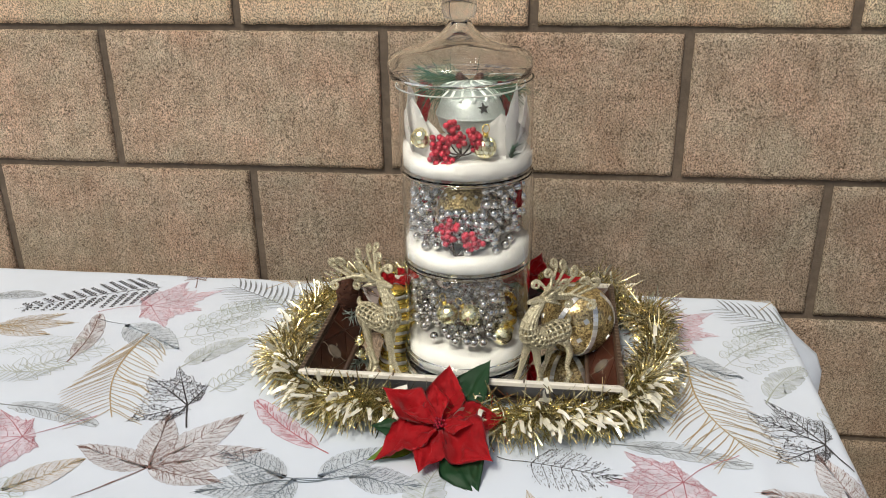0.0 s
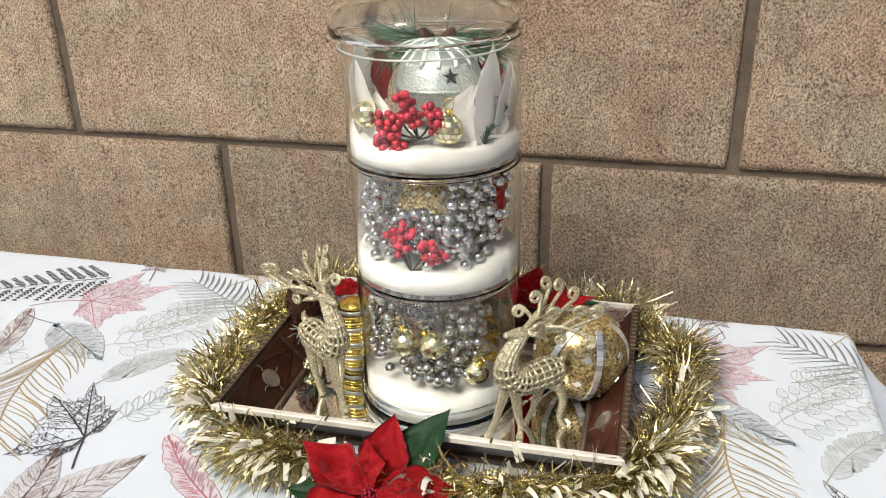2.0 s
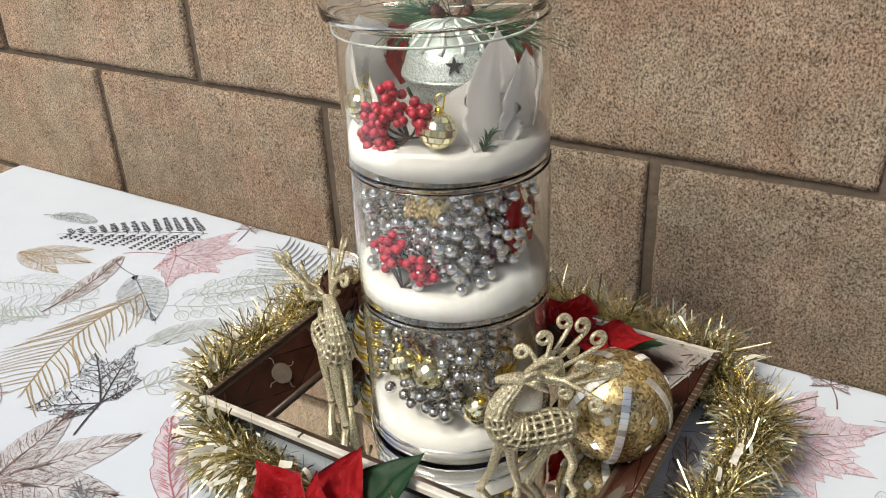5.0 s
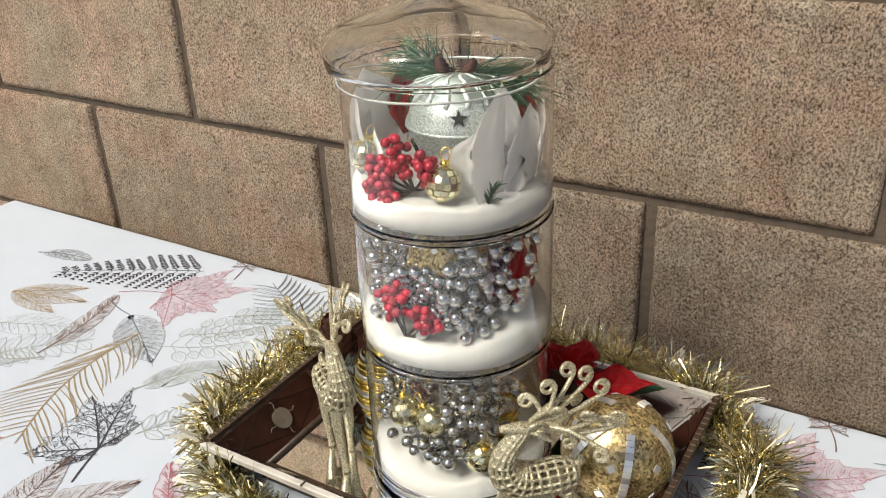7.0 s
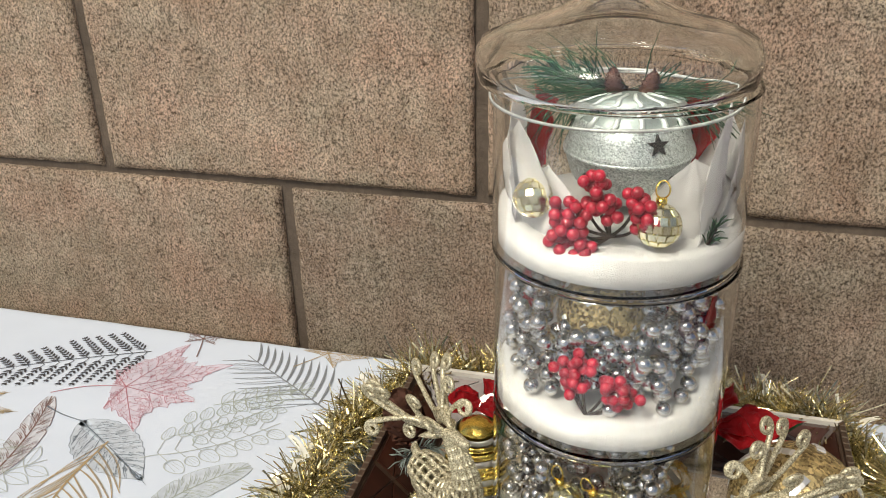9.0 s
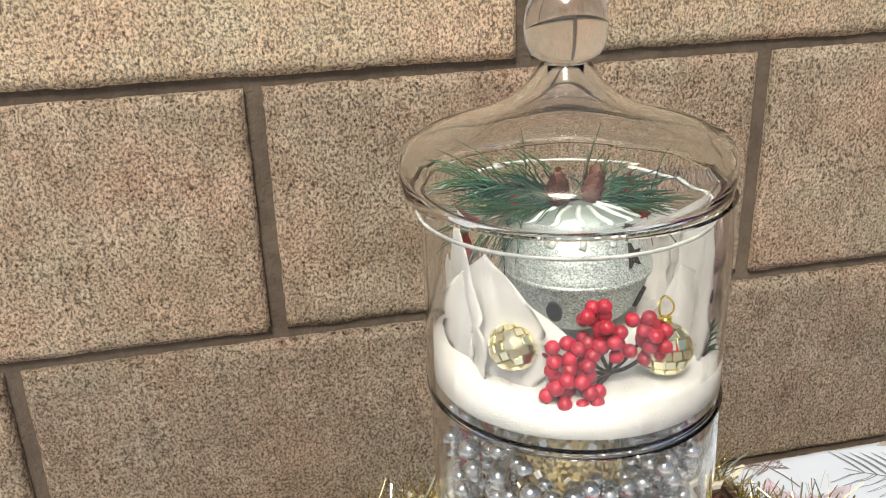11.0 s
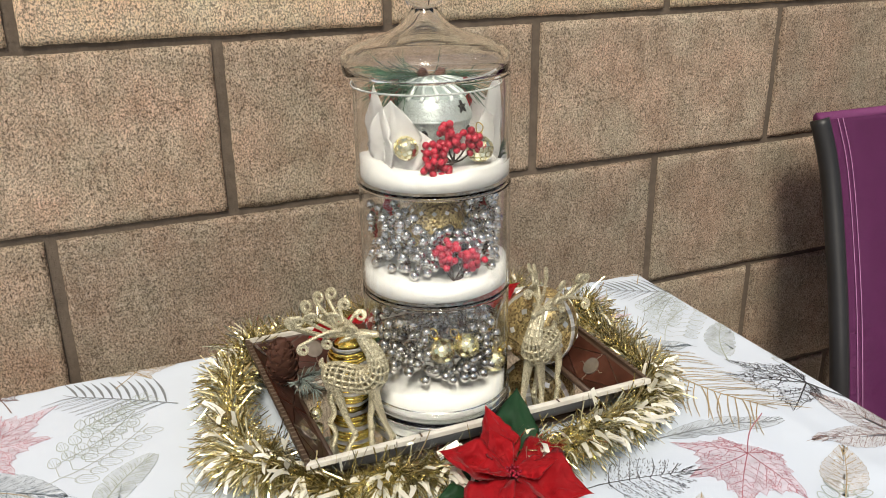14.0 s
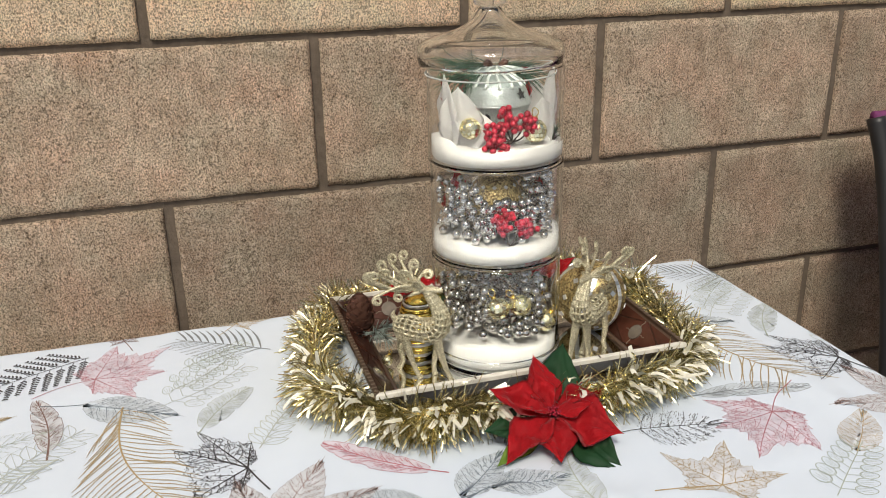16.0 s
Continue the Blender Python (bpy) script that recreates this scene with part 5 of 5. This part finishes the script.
def build_big_bauble():
    r = 0.0425
    b = thing("clear_bauble", 0.024, 0.957, FZ + r + 0.0002, label="large gold glitter bauble with a strip of small mirrors", category="bauble")
    b.matrix_basis = pose(0.024, 0.957, FZ + r + 0.0002, 8, 14, 0)
    part("glitter_lining", ball(r * 0.955, 48, 32), M_GOLDG, b, "gold glitter inside the clear shell")
    shell = part("shell", ball(r, 48, 32), M_GLASS, b, "clear plastic shell")
    shell.visible_shadow = False
    bm = bmesh.new()
    box(bm, -0.0006, 0.0007, -0.0030, 0.0030, -0.0021, 0.0021, 0.0003)
    me = mesh_of("mirror_tile", bm, M_MIRRORT, False)
    for az in (-64, 4, 82, 160, 235):
        for el in range(-66, 67, 6):
            put("mirror_tile", me, pose(0, 0, 0, 0, 0, az) @ pose(0, 0, 0, 0, -el, 0) @ pose(r + 0.0003, 0, 0), b)
    bm = bmesh.new()
    box(bm, -0.0006, 0.0006, -0.0028, 0.0028, -0.0028, 0.0028, 0.0003)
    me = mesh_of("mirror_diamond", bm, M_MIRRORT, False)
    for az in (-30, 43, 120, 198, 275):
        for el in (-35, 0, 32):
            put("mirror_diamond", me, pose(0, 0, 0, 0, 0, az + el * 0.1) @ pose(0, 0, 0, 0, -el, 0) @ pose(r + 0.0002, 0, 0, 45, 0, 0), b)
    bm = lathe(bmesh.new(), [(0, r - 0.001), (0.007, r - 0.001), (0.007, r + 0.005), (0.005, r + 0.007), (0, r + 0.007)], 20)
    part("cap", bm, M_GOLD, b).matrix_basis = pose(0, 0, 0, -98, 0, 25)


def build_ribbed():
    b = thing("ribbed_ornament", -0.192, 0.958, FZ, label="gold and silver ribbed ornament standing on the tray", category="ornament")
    n = 13
    for k in range(n):
        z0 = 0.003 + 0.0049 * k
        f = math.sin(math.pi * (0.20 + 0.62 * (k + 0.5) / n)) ** 0.7
        r = 0.0240 * f
        bm = lathe(bmesh.new(), [(r * 0.93, z0), (r * 0.985, z0 + 0.0007), (r, z0 + 0.0026), (r * 0.985, z0 + 0.0045), (r * 0.93, z0 + 0.0052)], 40)
        for v in bm.verts:
            v.co.z += 0.0007 * noise.noise(Vector((v.co.x * 120, v.co.y * 120, k * 3.1)))
        part("rib", bm, M_GOLD if k % 3 else M_SILVERFOIL, b, "yellow gold rib" if k % 3 else "silver rib")
    part("foot", lathe(bmesh.new(), [(0, 0), (0.014, 0), (0.016, 0.004), (0, 0.004)], 32), M_GOLD, b)
    part("cap", lathe(bmesh.new(), [(0, 0.064), (0.0150, 0.0655), (0.0125, 0.0700), (0.006, 0.0735), (0, 0.074)], 24), M_GOLD, b)


def build_flowers():
    flower(0, 0, 0, pose(-0.1120, 0.762, 0.766, 20, 0, 0), ((88, 12, 0.066, 0.046), (18, 6, 0.064, 0.040), (-36, 6, 0.066, 0.052), (-104, -2, 0.054, 0.042), (-150, 2, 0.070, 0.048), (156, 14, 0.066, 0.042), (104, 28, 0.040, 0.026), (-14, 26, 0.036, 0.024), (172, 26, 0.036, 0.024)), M_RED,
           "red fabric poinsettia with green leaves lying against the garland", ((62, 6, 0.086, 0.050, M_GREEN), (-58, -2, 0.076, 0.050, M_GREEN), (180, 0, 0.062, 0.044, M_GREEN), (208, -4, 0.070, 0.028, M_LIME)))
    flower(0, 0, 0, pose(-0.034, 1.008, 0.806, -4, 2, 0), ((-62, 76, 0.054, 0.044), (-120, 64, 0.040, 0.036), (8, 8, 0.066, 0.036), (150, 20, 0.046, 0.034), (100, 10, 0.045, 0.034), (-20, 14, 0.036, 0.03)), M_RED,
           "red fabric poinsettia at the back of the tray", ((22, 4, 0.066, 0.040, M_GREEN), (120, 0, 0.05, 0.036, M_GREEN)), False)
    flower(0, 0, 0, pose(-0.194, 0.988, 0.823, 0, 0, 0), ((-60, 2, 0.022, 0.020), (-5, 8, 0.030, 0.022), (70, 4, 0.024, 0.020), (178, -14, 0.028, 0.024), (225, -10, 0.026, 0.024)), M_RED,
           "red fabric poinsettia over the ribbed gold ornament", ((-48, 0, 0.05, 0.03, M_GREEN),), False)
    pinecone(0, 0, 0, 0.0215, 0.042, pose(-0.252, 0.986, 0.779, 14, -4, 0), "brown pinecone leaning on the tray's side")
    needles("frosted_sprig", -0.240, 0.968, 0.786, (((0, 0, 0), (0.010, -0.016, -0.006)), ((0, 0, 0), (-0.006, -0.018, 0.002)), ((0, 0, 0), (0.016, -0.006, 0.006))), 0.014, M_FROST, "frosted green pine sprig under the pinecone", 40, 0.0006)
    for x, y, z in ((-0.234, 0.938, 0.7625),):
        mirror_ball(x, y, z, 0.006, "small gold mirror bauble on the tray", rows=7)


# ---- tinsel garland ----
def garland_path(t):
    a = 2 * math.pi * t
    c, s = math.cos(a), math.sin(a)
    e = 0.72
    x = TCX + 0.002 + 0.212 * math.copysign(abs(c) ** e, c)
    y = TCY + 0.006 + 0.160 * math.copysign(abs(s) ** e, s)
    return Vector((x + 0.006 * math.sin(5 * a), y + 0.005 * math.sin(7 * a + 1), TZ + 0.027 + 0.006 * math.sin(9 * a)))


def build_garland():
    g = thing("tinsel_garland", TCX, TCY, TZ, label="gold tinsel garland laid in a ring round the tray", category="garland")
    off = Vector((TCX, TCY, TZ))
    bm = bmesh.new()
    tube(bm, [garland_path(k / 120) - off for k in range(121)], 0.0022, 6)
    part("cord", bm, M_TINSEL, g)
    def strand(bm, p, d, L, w, sag, tw):
        side = d.cross(Vector((tw.x, tw.y, tw.z))).normalized() * w / 2
        curl = side.normalized() * L * R.gauss(0, 0.22)
        prev = None
        for k in range(4):
            t = k / 3
            q = p + d * L * t + curl * t * t + Vector((0, 0, -sag * t * t))
            if q.z < TZ + 0.003:
                q.z = TZ + 0.003 + 0.002 * R.random()
            q = q - off
            cur = [bm.verts.new(q + side * (1 - 0.3 * t)), bm.verts.new(q - side * (1 - 0.3 * t))]
            if prev:
                bm.faces.new((prev[0], prev[1], cur[1], cur[0]))
            prev = cur
    def direction(t, flat=1.0):
        tan = (garland_path(t + 0.002) - garland_path(t - 0.002)).normalized()
        n1 = Vector((tan.y, -tan.x, 0))
        a = R.uniform(0, 2 * math.pi)
        d = n1 * math.cos(a) + Vector((0, 0, 1)) * math.sin(a) * 0.9 + tan * R.gauss(0, 0.75)
        if d.z < -0.2:
            d.z *= 0.25
        return d.normalized(), n1
    for chunk in range(12):
        bm = bmesh.new()
        for k in range(2500):
            t = (chunk + R.random()) / 12
            d, n1 = direction(t)
            p = garland_path(t) + Vector((R.gauss(0, 0.003), R.gauss(0, 0.003), R.gauss(0, 0.002)))
            out = n1 if (p + n1 - off).length > (p - off).length else -n1
            L = R.uniform(0.018, 0.044) * (0.95 + 0.55 * noise.noise(Vector((t * 34, 2.0, 0))))
            if d.dot(out) < 0:
                L *= 0.75 if p.y > 0.86 else 0.45
                d.z = abs(d.z) * (1.0 if p.y > 0.86 else 0.5)
            strand(bm, p, d, L, R.uniform(0.0006, 0.0020), R.uniform(-0.002, 0.016), Vector((R.gauss(0, 1), R.gauss(0, 1), R.gauss(0, 1))))
        tagged(part("fine_tinsel", bm, M_TINSEL, g), kind="stuff")
    for k in range(300):
        bm = bmesh.new()
        t = R.random() if k % 3 == 0 else 0.5 + 0.5 * R.random()
        d, n1 = direction(t)
        p = garland_path(t)
        out = n1 if (p + n1 - off).length > (p - off).length else -n1
        if d.dot(out) < 0:
            d = (d - 2 * d.dot(out) * out)
        d.z = abs(d.z) * 0.8
        d.normalize()
        if k % 5 < 2:
            d = (out + Vector((0, 0, R.uniform(-0.1, 0.8))) + Vector((R.gauss(0, 0.5), R.gauss(0, 0.5), 0))).normalized()
        face = d.cross(Vector((R.gauss(0, 0.5), R.gauss(0, 0.5) - 0.5, 1))).normalized()
        strand(bm, p + d * R.uniform(0.014, 0.026), d, R.uniform(0.010, 0.026), R.uniform(0.0036, 0.0066), R.uniform(0.002, 0.014), face.cross(d) + Vector((R.gauss(0, 0.4), R.gauss(0, 0.4), R.gauss(0, 0.4))))
        part("foil_strip", bm, M_STRIP, g)


# ---- chair ----
def build_chair():
    c = thing("patio_chair", 0.55, 1.0, 0, label="black-framed patio chair with a purple sling back", category="chair")
    o = Vector((0.55, 1.0, 0))
    left = [(0.553, 1.119, 0.938), (0.560, 1.098, 0.878), (0.555, 1.067, 0.794), (0.540, 1.024, 0.684), (0.525, 0.99, 0.59), (0.515, 0.955, 0.46), (0.515, 0.90, 0.43)]
    W = Vector((0.50, -0.02, 0))
    pts = [Vector(p) - o + Vector((0.014, 0, 0)) for p in left]
    for k, sh in (("left", Vector()), ("right", W)):
        bm = bmesh.new()
        tube(bm, smooth_line([p + sh for p in pts], 5), 0.0135, 12)
        part("back_post", bm, M_FRAME, c)
        bm = bmesh.new()
        tube(bm, smooth_line([pts[-1] + sh, Vector((-0.03, -0.45, 0.43)) + sh, Vector((-0.03, -0.48, 0.40)) + sh, Vector((-0.03, -0.5, 0.0)) + sh], 5), 0.0135, 12)
        part("front_leg", bm, M_FRAME, c)
        bm = bmesh.new()
        tube(bm, [pts[-2] + sh, Vector((-0.03, 0.10, 0.0)) + sh], 0.0135, 12)
        part("rear_leg", bm, M_FRAME, c)
    line = smooth_line(pts[:6], 6)
    def sheet(name, u0, u1, lift, material, label="", th=0.002):
        bm = bmesh.new()
        rows = []
        for p in line:
            rows.append([bm.verts.new(p + W * (u0 + (u1 - u0) * k / 8) + Vector((0, -lift - 0.012 * math.sin(math.pi * (u0 + (u1 - u0) * k / 8)) * 0, 0))) for k in range(9)])
        for a, b in zip(rows, rows[1:]):
            for k in range(8):
                bm.faces.new((a[k], a[k + 1], b[k + 1], b[k]))
        bmesh.ops.solidify(bm, geom=bm.faces[:], thickness=th)
        return part(name, bm, material, c, label)
    sheet("sling", 0.02, 0.98, 0.006, M_PURPLE, "purple woven sling")
    for u in (0.052, 0.070, 0.930, 0.948):
        bm = bmesh.new()
        tube(bm, [p + W * u + Vector((0, -0.0075, 0.001)) for p in line], 0.0007, 5)
        part("seam", bm, M_THREAD, c, "pale stitched seam")
    bm = bmesh.new()
    tube(bm, [pts[0] + Vector((0, 0.004, 0)), pts[0] + W + Vector((0, 0.004, 0))], 0.009, 10)
    part("top_rail", bm, M_PURPLE, c, "sling wrapped over the top rail")
    bm = bmesh.new()
    for y0, y1 in ((-0.46, -0.1),):
        box(bm, 0.0, 0.45, y0, y1, 0.428, 0.434, 0.002)
    part("seat", bm, M_PURPLE, c)


build_tray()
build_jars()
build_top_contents()
build_middle_contents()
build_bottom_contents()
build_deer()
build_big_bauble()
build_ribbed()
build_flowers()
build_garland()
build_chair()
build_wall()
